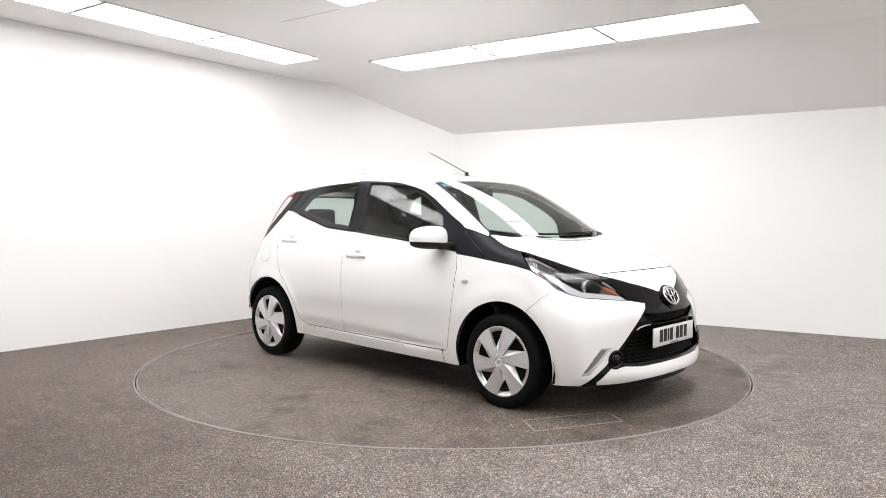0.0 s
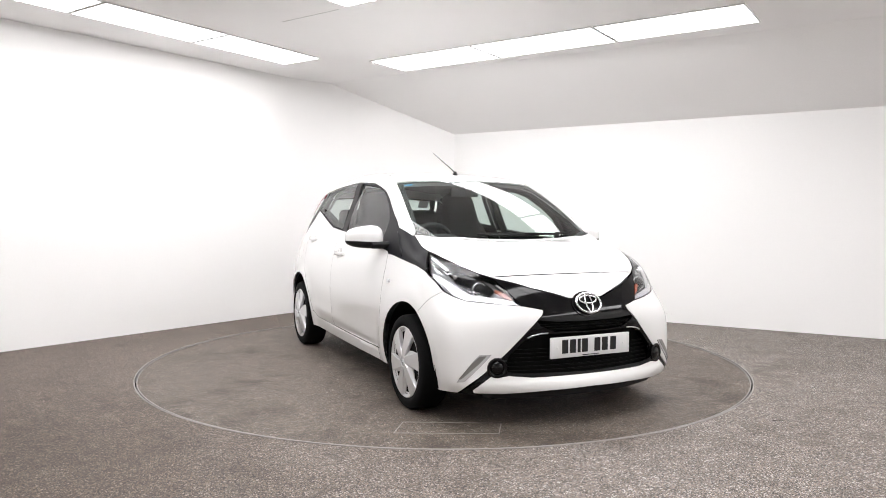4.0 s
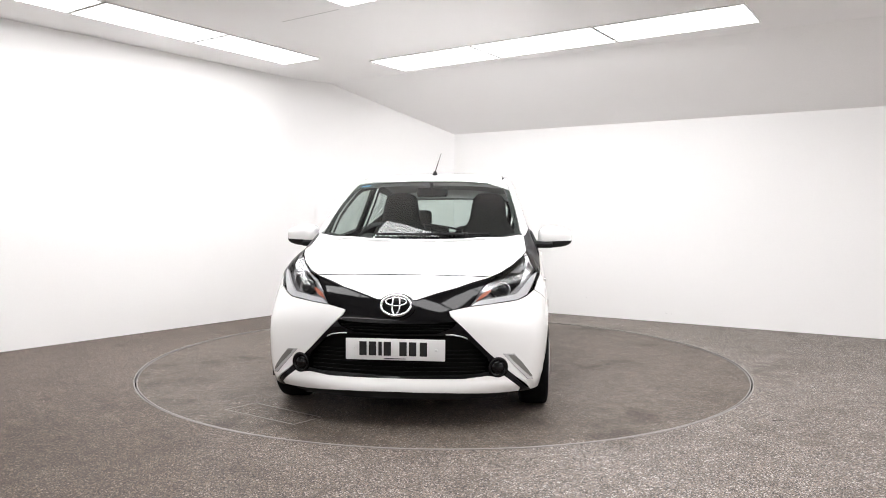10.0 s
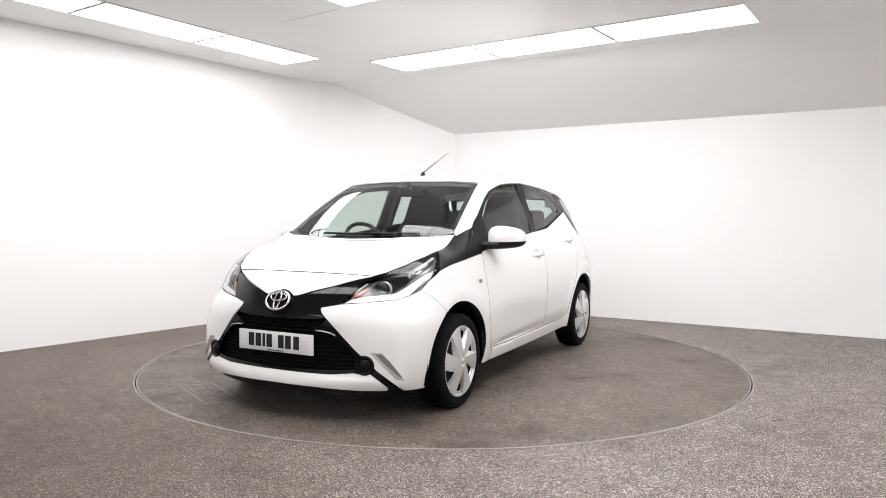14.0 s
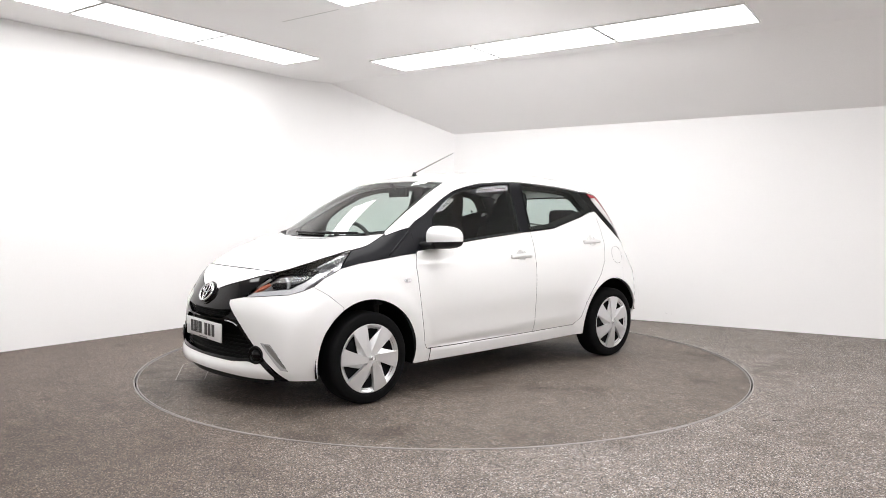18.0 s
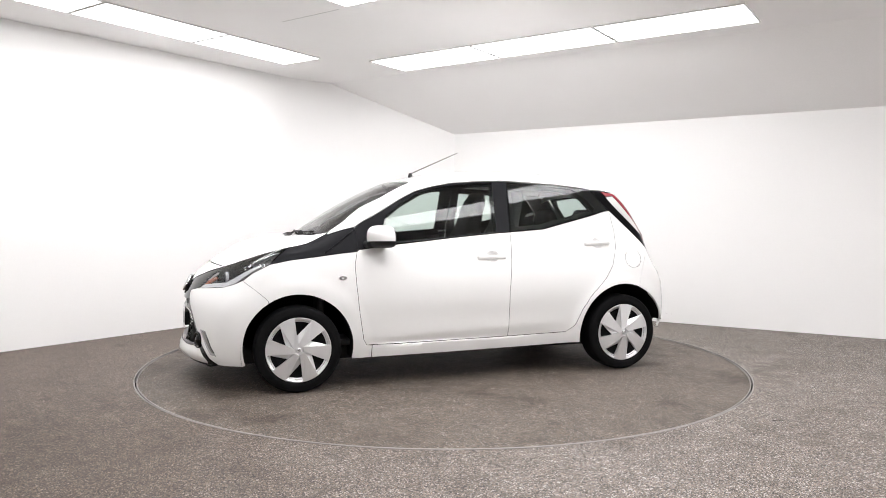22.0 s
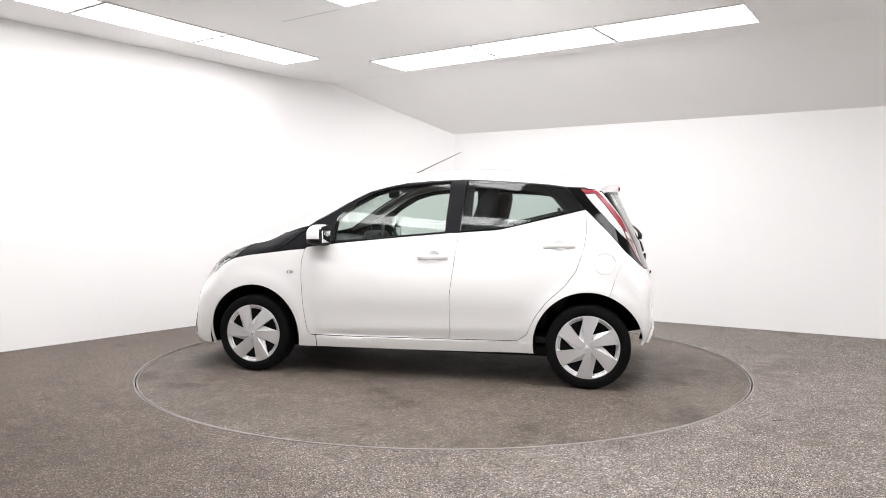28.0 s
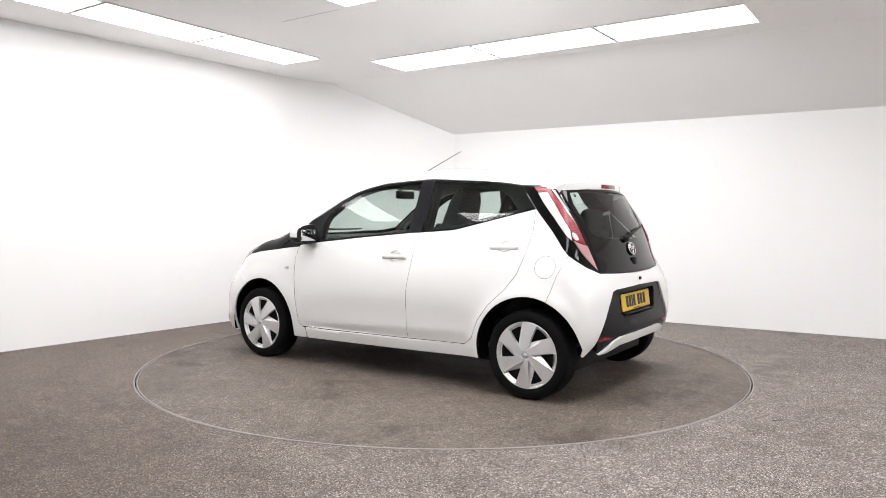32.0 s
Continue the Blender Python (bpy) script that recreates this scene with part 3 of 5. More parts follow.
def sheet(chart, outline, lift=0.0, depth=0.012, gap=0.0014, step=0.035, round_by=0, holes=(), dome=0.0):
    """A panel cut from the skin: its verts, faces, normals and the number of faces on its face side."""
    loops = [spaced(shrunk(rounded(drawn(chart, outline), round_by), gap), step)]
    loops += [spaced(rounded(drawn(chart, h), round_by), step) for h in holes]
    pts = np.array(loops[0])
    lo, hi = pts.min(0), pts.max(0)
    gx, gy = np.meshgrid(np.arange(lo[0], hi[0], step), np.arange(lo[1], hi[1], step * 0.9))
    gx[1::2] += step / 2
    grid = np.stack([gx.ravel(), gy.ravel()], -1)
    keep = in_outline(grid, loops[0]) & (edge_distance(grid, loops[0]) > step * 0.45)
    for h in loops[1:]:
        keep &= ~in_outline(grid, h) & (edge_distance(grid, h) > step * 0.45)
    grid = grid[keep]
    verts2, edges = [], []
    for loop in loops:
        k = len(verts2)
        verts2 += [Vector(p) for p in loop]
        edges += [(k + i, k + (i + 1) % len(loop)) for i in range(len(loop))]
    rim = len(verts2)
    verts2 += [Vector(p) for p in grid]
    out, _, tris, *_ = geometry.delaunay_2d_cdt(verts2, edges, [], 1, 1e-6)
    uv = np.array([tuple(v) for v in out])
    centres = np.array([uv[list(t)].mean(0) for t in tris])
    keep = in_outline(centres, loops[0])
    for h in loops[1:]:
        keep &= ~in_outline(centres, h)
    tris = [t for t, k in zip(tris, keep) if k]
    p, n = onto(chart, uv)
    if dome:
        d = np.minimum(edge_distance(uv, loops[0]), 0.05)
        p = p + n * (dome * np.sin(np.clip(d / 0.05, 0, 1) * math.pi / 2))[:, None]
        e = 1e-3
        g = np.minimum(edge_distance(uv + [e, 0], loops[0]), 0.05) - d, np.minimum(edge_distance(uv + [0, e], loops[0]), 0.05) - d
        slope = dome * math.pi / 2 / 0.05 * np.cos(np.clip(d / 0.05, 0, 1) * math.pi / 2) / e
        pu, pv = onto(chart, uv + [e, 0])[0] - onto(chart, uv)[0], onto(chart, uv + [0, e])[0] - onto(chart, uv)[0]
        n = n - pu / e * (slope * g[0])[:, None] - pv / e * (slope * g[1])[:, None]
        n = n / np.linalg.norm(n, axis=1, keepdims=True)
    p = p + n * (0 if dome else lift)
    # turn all faces outwards
    faces = []
    for t in tris:
        a, b, c = (p[i] for i in t)
        faces.append(tuple(t) if np.dot(np.cross(b - a, c - a), n[list(t)].mean(0)) > 0 else tuple(t)[::-1])
    verts, normals = [tuple(v) for v in p], [tuple(v) for v in n]
    face_side = len(faces)
    if depth:
        count = {}
        for f in faces:
            for a, b in zip(f, f[1:] + f[:1]):
                count[(a, b)] = count.get((a, b), 0) + 1
        for (a, b) in [e for e in count if (e[1], e[0]) not in count]:
            k = len(verts)
            along = p[b] - p[a]
            side = np.cross(along, n[a])
            side = side / max(1e-9, np.linalg.norm(side))
            verts += [tuple(p[a]), tuple(p[b]), tuple(p[b] - n[b] * depth), tuple(p[a] - n[a] * depth)]
            normals += [tuple(side)] * 4
            faces.append((k + 1, k, k + 3, k + 2))
    return verts, faces, normals, face_side


def even(data, out_axis, terms, bend=None):
    """A pane: the cut sheet laid on a smooth, evenly bent surface fitted to the skin; bend fixes the square term of the second axis."""
    verts, faces, normals, k = data
    v = np.array(verts)
    a, b = [v[:, i] for i in range(3) if i != out_axis]
    m = np.stack([a ** i * b ** j for i, j in terms], -1)
    fixed = 0 if bend is None else bend * b * b
    c = np.linalg.lstsq(m, v[:, out_axis] - fixed, rcond=None)[0]
    v[:, out_axis] = m @ c + fixed
    da = sum(w * i * a ** max(i - 1, 0) * b ** j for w, (i, j) in zip(c, terms))
    db = sum(w * j * a ** i * b ** max(j - 1, 0) for w, (i, j) in zip(c, terms)) + (0 if bend is None else 2 * bend * b)
    n = np.zeros_like(v)
    n[:, out_axis] = 1
    ia, ib = [i for i in range(3) if i != out_axis]
    n[:, ia], n[:, ib] = -da, -db
    n /= np.linalg.norm(n, axis=1, keepdims=True)
    n *= np.sign((n * np.array(normals)).sum(1, keepdims=True))
    return [tuple(p) for p in v], faces, [tuple(p) for p in n], k


def laid(data, drop):
    """A sheet laid on the windscreen's own even curve."""
    verts, faces, normals, k = data
    v = np.array(verts)
    x, y = v[:, 0], v[:, 1]
    v[:, 2] = screen_height(x, y) - drop
    n = np.stack([-SCREEN_FIT[1] - 2 * SCREEN_FIT[2] * x - SCREEN_FIT[4] * y * y, -2 * (SCREEN_FIT[3] + SCREEN_FIT[4] * x) * y + 2 * SCREEN_CURL * np.maximum(0, np.abs(y) - 0.38) * np.sign(y), 1 + 0 * x], -1)
    n /= np.linalg.norm(n, axis=1, keepdims=True)
    return [tuple(p) for p in v], faces, [tuple(p) for p in n], k


def pane(outline, inset):
    return even(sheet(SIDE, outline, lift=-inset, depth=0, gap=0), 1, [(0, 0), (1, 0), (2, 0), (0, 1)], -0.30)


def dense(points, k=5):
    """A line with more points on it."""
    return [tuple(np.array(a) + (np.array(b) - np.array(a)) * i / k) for a, b in zip(points[:-1], points[1:]) for i in range(k)] + [points[-1]]


def mirrored(data):
    verts, faces, normals, k = data
    flip = [(x, -y, z) for x, y, z in verts]
    return flip, [f[::-1] for f in faces], [(x, -y, z) for x, y, z in normals], k


def panel(name, data, mat, parent, label="", edge=None):
    verts, faces, normals, k = data
    mats = [0] * k + [1] * (len(faces) - k)
    return under(mesh_object(name, verts, faces, [mat, edge or mat], normals, mats), parent, label)


def pair(name, data, mat, parents, label="", edge=None):
    """The same panel on the car's left and right sides."""
    parents = parents if isinstance(parents, (list, tuple)) else (parents, parents)
    return panel(name, data, mat, parents[0], label, edge), panel(name, mirrored(data), mat, parents[1], label, edge)


def arc(ax, r, a0, a1, n=18, cz=HUB_Z):
    return [(ax + r * math.cos(radians(a0 + (a1 - a0) * i / n)), cz + r * math.sin(radians(a0 + (a1 - a0) * i / n))) for i in range(n + 1)]


def both_sides(half):
    """A closed outline symmetric in y, from its half with y >= 0, first to last point; (y, z) pairs or points in space."""
    flip = (lambda p: (p[0], -p[1], p[2])) if len(half[0]) == 3 else (lambda p: (-p[0], p[1]))
    return list(half) + [flip(p) for p in half[::-1] if abs(p[1] if len(p) == 3 else p[0]) > 1e-6]


# ---- the car: white five-door hatchback; x forward, y to its left, on its wheels at z = 0 ----
car = new("car")
tagged(car, "white five-door city hatchback with black front grille, parked on the turntable", "car")

# outlines that several panels share
BELT_F = [(0.777, 0.885), (0.544, 0.915), (0.125, 0.958), (-0.222, 0.989)]
DOOR_F_EDGE = [(0.790, 0.872), (0.808, 0.792), (0.802, 0.662), (0.783, 0.474), (0.757, 0.310), (0.735, 0.274)]
DOOR_MID = [(-0.261, 0.280), (-0.263, 0.587), (-0.285, 0.774), (-0.306, 0.993)]
DOOR_R_EDGE = [(-1.143, 1.150), (-1.152, 1.003), (-1.135, 0.888), (-1.091, 0.754), (-1.023, 0.660), (-0.903, 0.548), (-0.831, 0.450), (-0.777, 0.333), (-0.712, 0.287)]
BELT_R = [(-0.306, 0.993), (-0.575, 1.013), (-0.855, 1.080), (-1.143, 1.150)]
SEAM_R = [(-1.405, 0.872), (-1.350, 0.745), (-1.302, 0.595)]
SEAM_F = [(1.352, 0.578), (1.43, 0.646), (1.50, 0.699)]
CUP_F = [(-0.145 + 0.050 * math.cos(i * math.pi / 14), 0.832 + 0.041 * math.sin(i * math.pi / 14)) for i in range(28)]
CUP_R = [(-0.983 + 0.050 * math.cos(i * math.pi / 14), 0.918 + 0.041 * math.sin(i * math.pi / 14)) for i in range(28)]
WING_TOP = [(0.80, 0.874), (0.88, 0.864), (1.07, 0.840), (1.219, 0.822), (1.340, 0.798)]
LAMP_LOW = [(1.340, 0.798), (1.440, 0.747), (1.50, 0.699)]
LAMP_FRONT = [(0.628, 0.654), (0.489, 0.640), (0.372, 0.630)]
HOOD_EDGE = [(1.600, 0.480), (1.545, 0.535), (1.450, 0.595), (1.330, 0.645), (1.215, 0.672), (1.10, 0.665), (0.965, 0.652)]
LAMP_OUT = lift_off(SIDE, dense(LAMP_LOW, 3)) + [(1.550, 0.675, 0.674)] + lift_off(FRONT, LAMP_FRONT)
LAMP_IN = lift_off(FRONT, [(0.372, 0.630), (0.425, 0.703)]) + lift_off(TOP, HOOD_EDGE[:5])

HOOD_FRONT = [(1.678 - 0.313 * y * y - 0.111 * y ** 4, y) for y in np.linspace(-0.48, 0.48, 25).tolist()]
hood = panel("hood", sheet(TOP, HOOD_FRONT[:-1] + [*HOOD_EDGE, (1.05, 0.52), (1.13, 0.30), (1.155, 0.0), (1.13, -0.30), (1.05, -0.52), (0.965, -0.652), (1.10, -0.665),
                                 (1.215, -0.672), (1.330, -0.645), (1.450, -0.595), (1.545, -0.535)], gap=0.0032), WHITE, car, "white bonnet", EDGE_AND_GAP_SHADE)
panel("nose_panel", sheet(NOSE, lift_off(TOP, HOOD_FRONT) + lift_off(FRONT, [(0.305, 0.722), (0.11, 0.666), (0, 0.657), (-0.11, 0.666), (-0.305, 0.722)]), gap=0.0028),
      WHITE, car, "white nose between bonnet and grille", EDGE_AND_GAP_SHADE)
roof = panel("roof", sheet(TOP, [(0.375, 0.49), (0.392, 0.25), (0.398, 0), (0.392, -0.25), (0.375, -0.49), (0.0, -0.495), (-0.6, -0.50), (-1.14, -0.49), (-1.15, -0.25), (-1.155, 0), (-1.15, 0.25), (-1.14, 0.49), (-0.6, 0.50), (0.0, 0.495)], step=0.04, gap=0.0003),
             WHITE, car, "white roof")
RAIL = [(0.795, 1.032), (0.735, 1.073), (0.663, 1.108), (0.473, 1.219), (0.358, 1.275), (0.24, 1.307), (0.083, 1.338), (-0.075, 1.349), (-0.266, 1.359), (-0.339, 1.360), (-0.712, 1.339), (-0.90, 1.321), (-1.012, 1.305)]
side_frame = pair("side_frame", sheet(SHOULDER, [(0.965, 0.66, 0.985)] + lift_off(SIDE, RAIL) + [(-1.15, 0.563, 1.298)] + lift_off(TOP, [(-1.14, 0.49), (-0.6, 0.50), (0.0, 0.495), (0.375, 0.49)]) + lift_off(TOP, [(0.385, 0.535), (0.55, 0.568), (0.75, 0.605), (0.95, 0.637)]), gap=0.0003),
                  WHITE, car, "white windscreen pillar and roof rail")
fender = pair("front_fender", sheet(SIDE, DOOR_F_EDGE[::-1] + dense(WING_TOP[1:], 3) + dense(LAMP_LOW, 3)[1:] + dense(SEAM_F)[::-1][1:]
                                    + arc(AXLE, ARCH, 58, 192, 22) + [(0.826, 0.188), (0.70, 0.188), (0.70, 0.268)]), WHITE, car, "white front wing", EDGE_AND_GAP_SHADE)
door_front = pair("front_door", sheet(SIDE, BELT_F + [(-0.306, 0.993)] + DOOR_MID[::-1][1:] + [(-0.26, 0.280), (0.50, 0.272), (0.735, 0.274)] + DOOR_F_EDGE[::-1][1:], holes=[CUP_F], step=0.02), WHITE, car, "white front door", EDGE_AND_GAP_SHADE)
door_rear = pair("rear_door", sheet(SIDE, BELT_R + DOOR_R_EDGE[1:] + DOOR_MID[:3], holes=[CUP_R], step=0.02), WHITE, car, "white rear door", EDGE_AND_GAP_SHADE)
quarter = pair("rear_quarter", sheet(SIDE, DOOR_R_EDGE[::-1] + dense([(-1.143, 1.150), (-1.287, 1.005), (-1.405, 0.872)])[1:] + dense(SEAM_R)[1:] + arc(-AXLE, ARCH + 0.006, 112, -10, 24)
                                     + [(-0.40, 0.200), (0.0, 0.195), (0.698, 0.188), (0.698, 0.271), (0.50, 0.2705), (-0.26, 0.2785), (-0.70, 0.2855)], holes=[[(-1.272 + 0.068 * math.cos(i * math.pi / 14), 0.800 + 0.068 * math.sin(i * math.pi / 14)) for i in range(28)]], step=0.02),
               WHITE, car, "white rear wing running on into the sill", EDGE_AND_GAP_SHADE)
pair("fuel_flap", sheet(SIDE, [(-1.272 + 0.066 * math.cos(i * math.pi / 14), 0.800 + 0.066 * math.sin(i * math.pi / 14)) for i in range(28)], gap=0, depth=0.01), WHITE, quarter, "", EDGE_AND_GAP_SHADE)

rear_arch3 = lift_off(SIDE, arc(-AXLE, ARCH + 0.006, 112, 171, 10))
bumper_r = panel("rear_bumper", sheet(STERN, both_sides([(-1.570, 0.0, 0.742), (-1.562, 0.25, 0.746), (-1.528, 0.523, 0.758), (-1.47, 0.620, 0.80), (-1.43, 0.68, 0.84)] + lift_off(SIDE, dense(SEAM_R))
                                                       + rear_arch3 + [(-1.506, 0.748, 0.284), (-1.512, 0.738, 0.280), (-1.555, 0.672, 0.345), (-1.578, 0.44, 0.645), (-1.585, 0.40, 0.655), (-1.59, 0.0, 0.662)]), gap=0.0006), WHITE, car, "white rear bumper")
front_arch3 = lift_off(SIDE, [(x - 0.014 * max(0.0, min(1.0, 1 - (z - 0.18) / 0.25)), z) for x, z in arc(AXLE, ARCH, -15, 58, 13)])
pair("front_bumper", sheet(BOW, LAMP_OUT[6:] + [(1.776, 0.328, 0.622), (1.799, 0.274, 0.611), (1.806, 0.283, 0.588),
                                 (1.805, 0.354, 0.522), (1.775, 0.477, 0.397), (1.735, 0.600, 0.283), (1.65, 0.702, 0.182), (1.50, 0.738, 0.172)] + front_arch3 + lift_off(SIDE, dense(SEAM_F)[:-1]), gap=0.0005), WHITE, car, "white front bumper wing")
panel("front_lip", sheet(BOW, both_sides([(1.86, 0.0, 0.268), (1.824, 0.352, 0.266), (1.79, 0.476, 0.278), (1.77, 0.525, 0.270), (1.757, 0.546, 0.286), (1.695, 0.630, 0.203), (1.695, 0.626, 0.184), (1.76, 0.487, 0.184), (1.82, 0.25, 0.196), (1.86, 0.0, 0.202)])),
      WHITE, car, "white lip under the lower grille", EDGE_AND_GAP_SHADE)

# black front: gloss cross with the openings of two grilles
UPPER_SLOT = both_sides([(0.0, 0.548), (0.20, 0.550), (0.318, 0.560), (0.300, 0.530), (0.22, 0.497), (0.0, 0.492)])
LOWER_SLOT = both_sides([(0.0, 0.486), (0.30, 0.488), (0.385, 0.455), (0.470, 0.372), (0.50, 0.300), (0.40, 0.288), (0.0, 0.280)])
FRONT_BLACK = both_sides([(0, 0.655), (0.11, 0.664), (0.305, 0.720), (0.474, 0.768), (0.425, 0.703), (0.378, 0.635), (0.328, 0.620), (0.274, 0.609), (0.283, 0.586), (0.354, 0.520), (0.477, 0.395), (0.600, 0.281),
                          (0.702, 0.178), (0.626, 0.178), (0.630, 0.203), (0.546, 0.286), (0.525, 0.272), (0.476, 0.280), (0.352, 0.268), (0, 0.270)])
grille = panel("front_grille", sheet(FRONT, FRONT_BLACK, holes=[UPPER_SLOT, LOWER_SLOT], lift=-0.002, depth=0.03, gap=0.0005), BLACK, car, "gloss black cross-shaped front grille", BLACK)
panel("grille_mesh", sheet(FRONT, both_sides([(0.0, 0.56), (0.33, 0.565), (0.40, 0.46), (0.52, 0.30), (0.40, 0.275), (0.0, 0.272)]), lift=-0.05, depth=0), MESH, grille, "matt black recessed grille insert")
for z, w in ((0.506, 0.262), (0.520, 0.285), (0.534, 0.300)):
    p, n = onto(FRONT, np.array([(w * (i / 10 - 1), z) for i in range(21)]), -0.022)
    part("slat", tube_bm([tuple(q) for q in p], 0.0045, 6), MESH, grille)
for i in range(6):
    z = 0.300 + i * 0.0205
    w = 0.47 - max(0, z - 0.36) * 0.9
    p, n = onto(FRONT, np.array([(w * (k / 10 - 1), z) for k in range(21)]), -0.030)
    part("slat", tube_bm([tuple(q) for q in p], 0.0038, 6), MESH, grille)
for s in (1, -1):
    p, n = onto(FRONT, np.array([(s * y, z) for y, z in ((0.37, 0.470), (0.345, 0.482), (0.30, 0.490), (0.26, 0.492))]), 0.002)
    part("accent_strip", tube_bm([tuple(q) for q in p], 0.0035, 6), SILVER, grille, "thin silver accent")
    spot, _ = onto(FRONT, np.array([(s * 0.527, 0.318)]), -0.004)
    turn = Matrix.Translation(tuple(float(c) for c in spot[0])) @ Matrix.Rotation(s * radians(20), 4, "Z")
    bezel = part("fog_bezel", lathe_bm([(0.03, 0.0), (0.052, 0.002), (0.055, 0.008), (0.048, 0.014), (0.038, 0.008), (0.03, 0.002)], 32, "x"), BLACK, grille, "round black fog lamp blank")
    bezel.matrix_basis = turn
    blank = part("fog_blank", lathe_bm([(0.002, 0.019), (0.014, 0.0175), (0.028, 0.012), (0.037, 0.004), (0.038, 0.0), (0.002, 0.0)], 32, "x"), BLACK, grille, "domed black fog lamp blank")
    blank.matrix_basis = turn
RUNNING = material("running_lens", (0.17, 0.165, 0.155), rough=0.3, coat=0.5, bump=0.2, scale=120)
pair("running_light", sheet(BOW, [(1.668, 0.708, 0.258), (1.706, 0.650, 0.342), (1.724, 0.612, 0.380), (1.742, 0.576, 0.382), (1.728, 0.612, 0.340), (1.680, 0.694, 0.256)], lift=0.005, depth=0.02, gap=0.002, step=0.02), RUNNING, car, "slim grey daytime running light", PLASTIC)
pair("running_bezel", sheet(BOW, [(1.664, 0.714, 0.240), (1.706, 0.652, 0.340), (1.724, 0.614, 0.384), (1.752, 0.556, 0.387), (1.736, 0.596, 0.340), (1.690, 0.680, 0.246)], lift=0.003, depth=0.015, gap=0, step=0.02), LAMP_CHROME, car, "bright bezel round the running light", PLASTIC)
panel("air_dam", sheet(BOW, both_sides([(1.86, 0.0, 0.205), (1.82, 0.25, 0.199), (1.76, 0.487, 0.187), (1.70, 0.60, 0.184), (1.70, 0.58, 0.140), (1.76, 0.487, 0.132), (1.86, 0.0, 0.140)]), lift=-0.03, depth=0.02, gap=0), PLASTIC, car, "black air dam under the lip")
for s in (1, -1):
    part("air_deflector", prism_bm([(1.60, 0.19), (1.72, 0.19), (1.715, 0.15), (1.69, 0.138), (1.62, 0.146)], s * 0.40, s * 0.52, 0.006), PLASTIC, car, "small black air deflector under the nose")
part("underside", box_bm(0.05, 0, 0.20, 2.9, 1.16, 0.10, 0.03), PLASTIC, car, "dark underbody")
part("front_valance", prism_bm([(-0.50, 0.0), (-0.56, 0.06), (0.56, 0.06), (0.50, 0.0)], 1.45, 1.655, plane="yz"), PLASTIC, car, "black air guide under the nose").location.z = 0.150

# headlamps
for s, tag in ((1, 0), (-1, 1)):
    def sided(d):
        return d if s > 0 else mirrored(d)
    bowl = panel("headlight", sided(sheet(LAMP_VIEW, LAMP_OUT + LAMP_IN[1:], lift=-0.045, depth=-0.043, gap=0.0025, step=0.025)), LAMP_BOWL, car, "swept-back clear headlight with amber corner", BLACK)
    panel("lens", sided(sheet(LAMP_VIEW, LAMP_OUT + LAMP_IN[1:], depth=0, gap=0.0025, step=0.02)), LENS, bowl, "clear plastic lens")
    panel("reflector_band", sided(sheet(LAMP_VIEW, [(1.372, 0.724, 0.786), (1.451, 0.712, 0.746), (1.545, 0.677, 0.680), (1.605, 0.630, 0.660), (1.700, 0.489, 0.645), (1.748, 0.385, 0.636), (1.720, 0.425, 0.662), (1.680, 0.500, 0.672), (1.600, 0.622, 0.690), (1.53, 0.660, 0.724), (1.440, 0.694, 0.768)], lift=-0.006, depth=0.016, gap=0, step=0.02)), LAMP_CHROME, bowl, "chrome band along the lower edge")
    panel("dark_mask", sided(sheet(LAMP_VIEW, [(1.44, 0.660, 0.800), (1.52, 0.640, 0.738), (1.60, 0.600, 0.704), (1.665, 0.525, 0.690), (1.662, 0.490, 0.720), (1.60, 0.520, 0.768), (1.50, 0.590, 0.815)], lift=-0.026, depth=0.014, gap=0, step=0.02)), BLACK, bowl, "black inner mask")
    panel("indicator", sided(sheet(LAMP_VIEW, [(1.722, 0.410, 0.660), (1.692, 0.440, 0.697), (1.655, 0.480, 0.718), (1.657, 0.488, 0.708), (1.698, 0.452, 0.680)], lift=-0.010, depth=0.015, gap=0, step=0.02)), AMBER, bowl, "amber indicator")
    panel("inner_strip", sided(sheet(LAMP_VIEW, [(1.640, 0.462, 0.742), (1.735, 0.385, 0.655), (1.712, 0.412, 0.684), (1.642, 0.472, 0.740)], lift=-0.008, depth=0.012, gap=0, step=0.02)), LAMP_CHROME, bowl, "thin chrome strip")
    panel("fin", sided(sheet(LAMP_VIEW, [(1.27, 0.684, 0.872), (1.42, 0.650, 0.800), (1.43, 0.640, 0.806), (1.29, 0.672, 0.880)], lift=-0.012, depth=0.02, gap=0, step=0.02)), LAMP_BOWL, bowl, "silver fin")
    eye, _ = onto(LAMP_VIEW, np.array([LAMP_VIEW.flat((1.605, 0.560, 0.728))]), -0.040)
    ex, ey, ez = (float(c) for c in eye[0])
    part("projector", lathe_bm([(0.001, 0.030), (0.014, 0.027), (0.026, 0.018), (0.033, 0.006), (0.034, -0.02), (0.001, -0.02)], 28, "x", (ex + 0.012, s * ey, ez)), BLACK, bowl, "round projector lens")
    part("projector_ring", lathe_bm([(0.034, 0.004), (0.038, 0.012), (0.043, 0.010), (0.044, -0.01), (0.034, -0.01)], 32, "x", (ex + 0.006, s * ey, ez)), LAMP_BOWL, bowl, "silver ring")
    bulb, _ = onto(LAMP_VIEW, np.array([LAMP_VIEW.flat((1.475, 0.640, 0.790))]), -0.030)
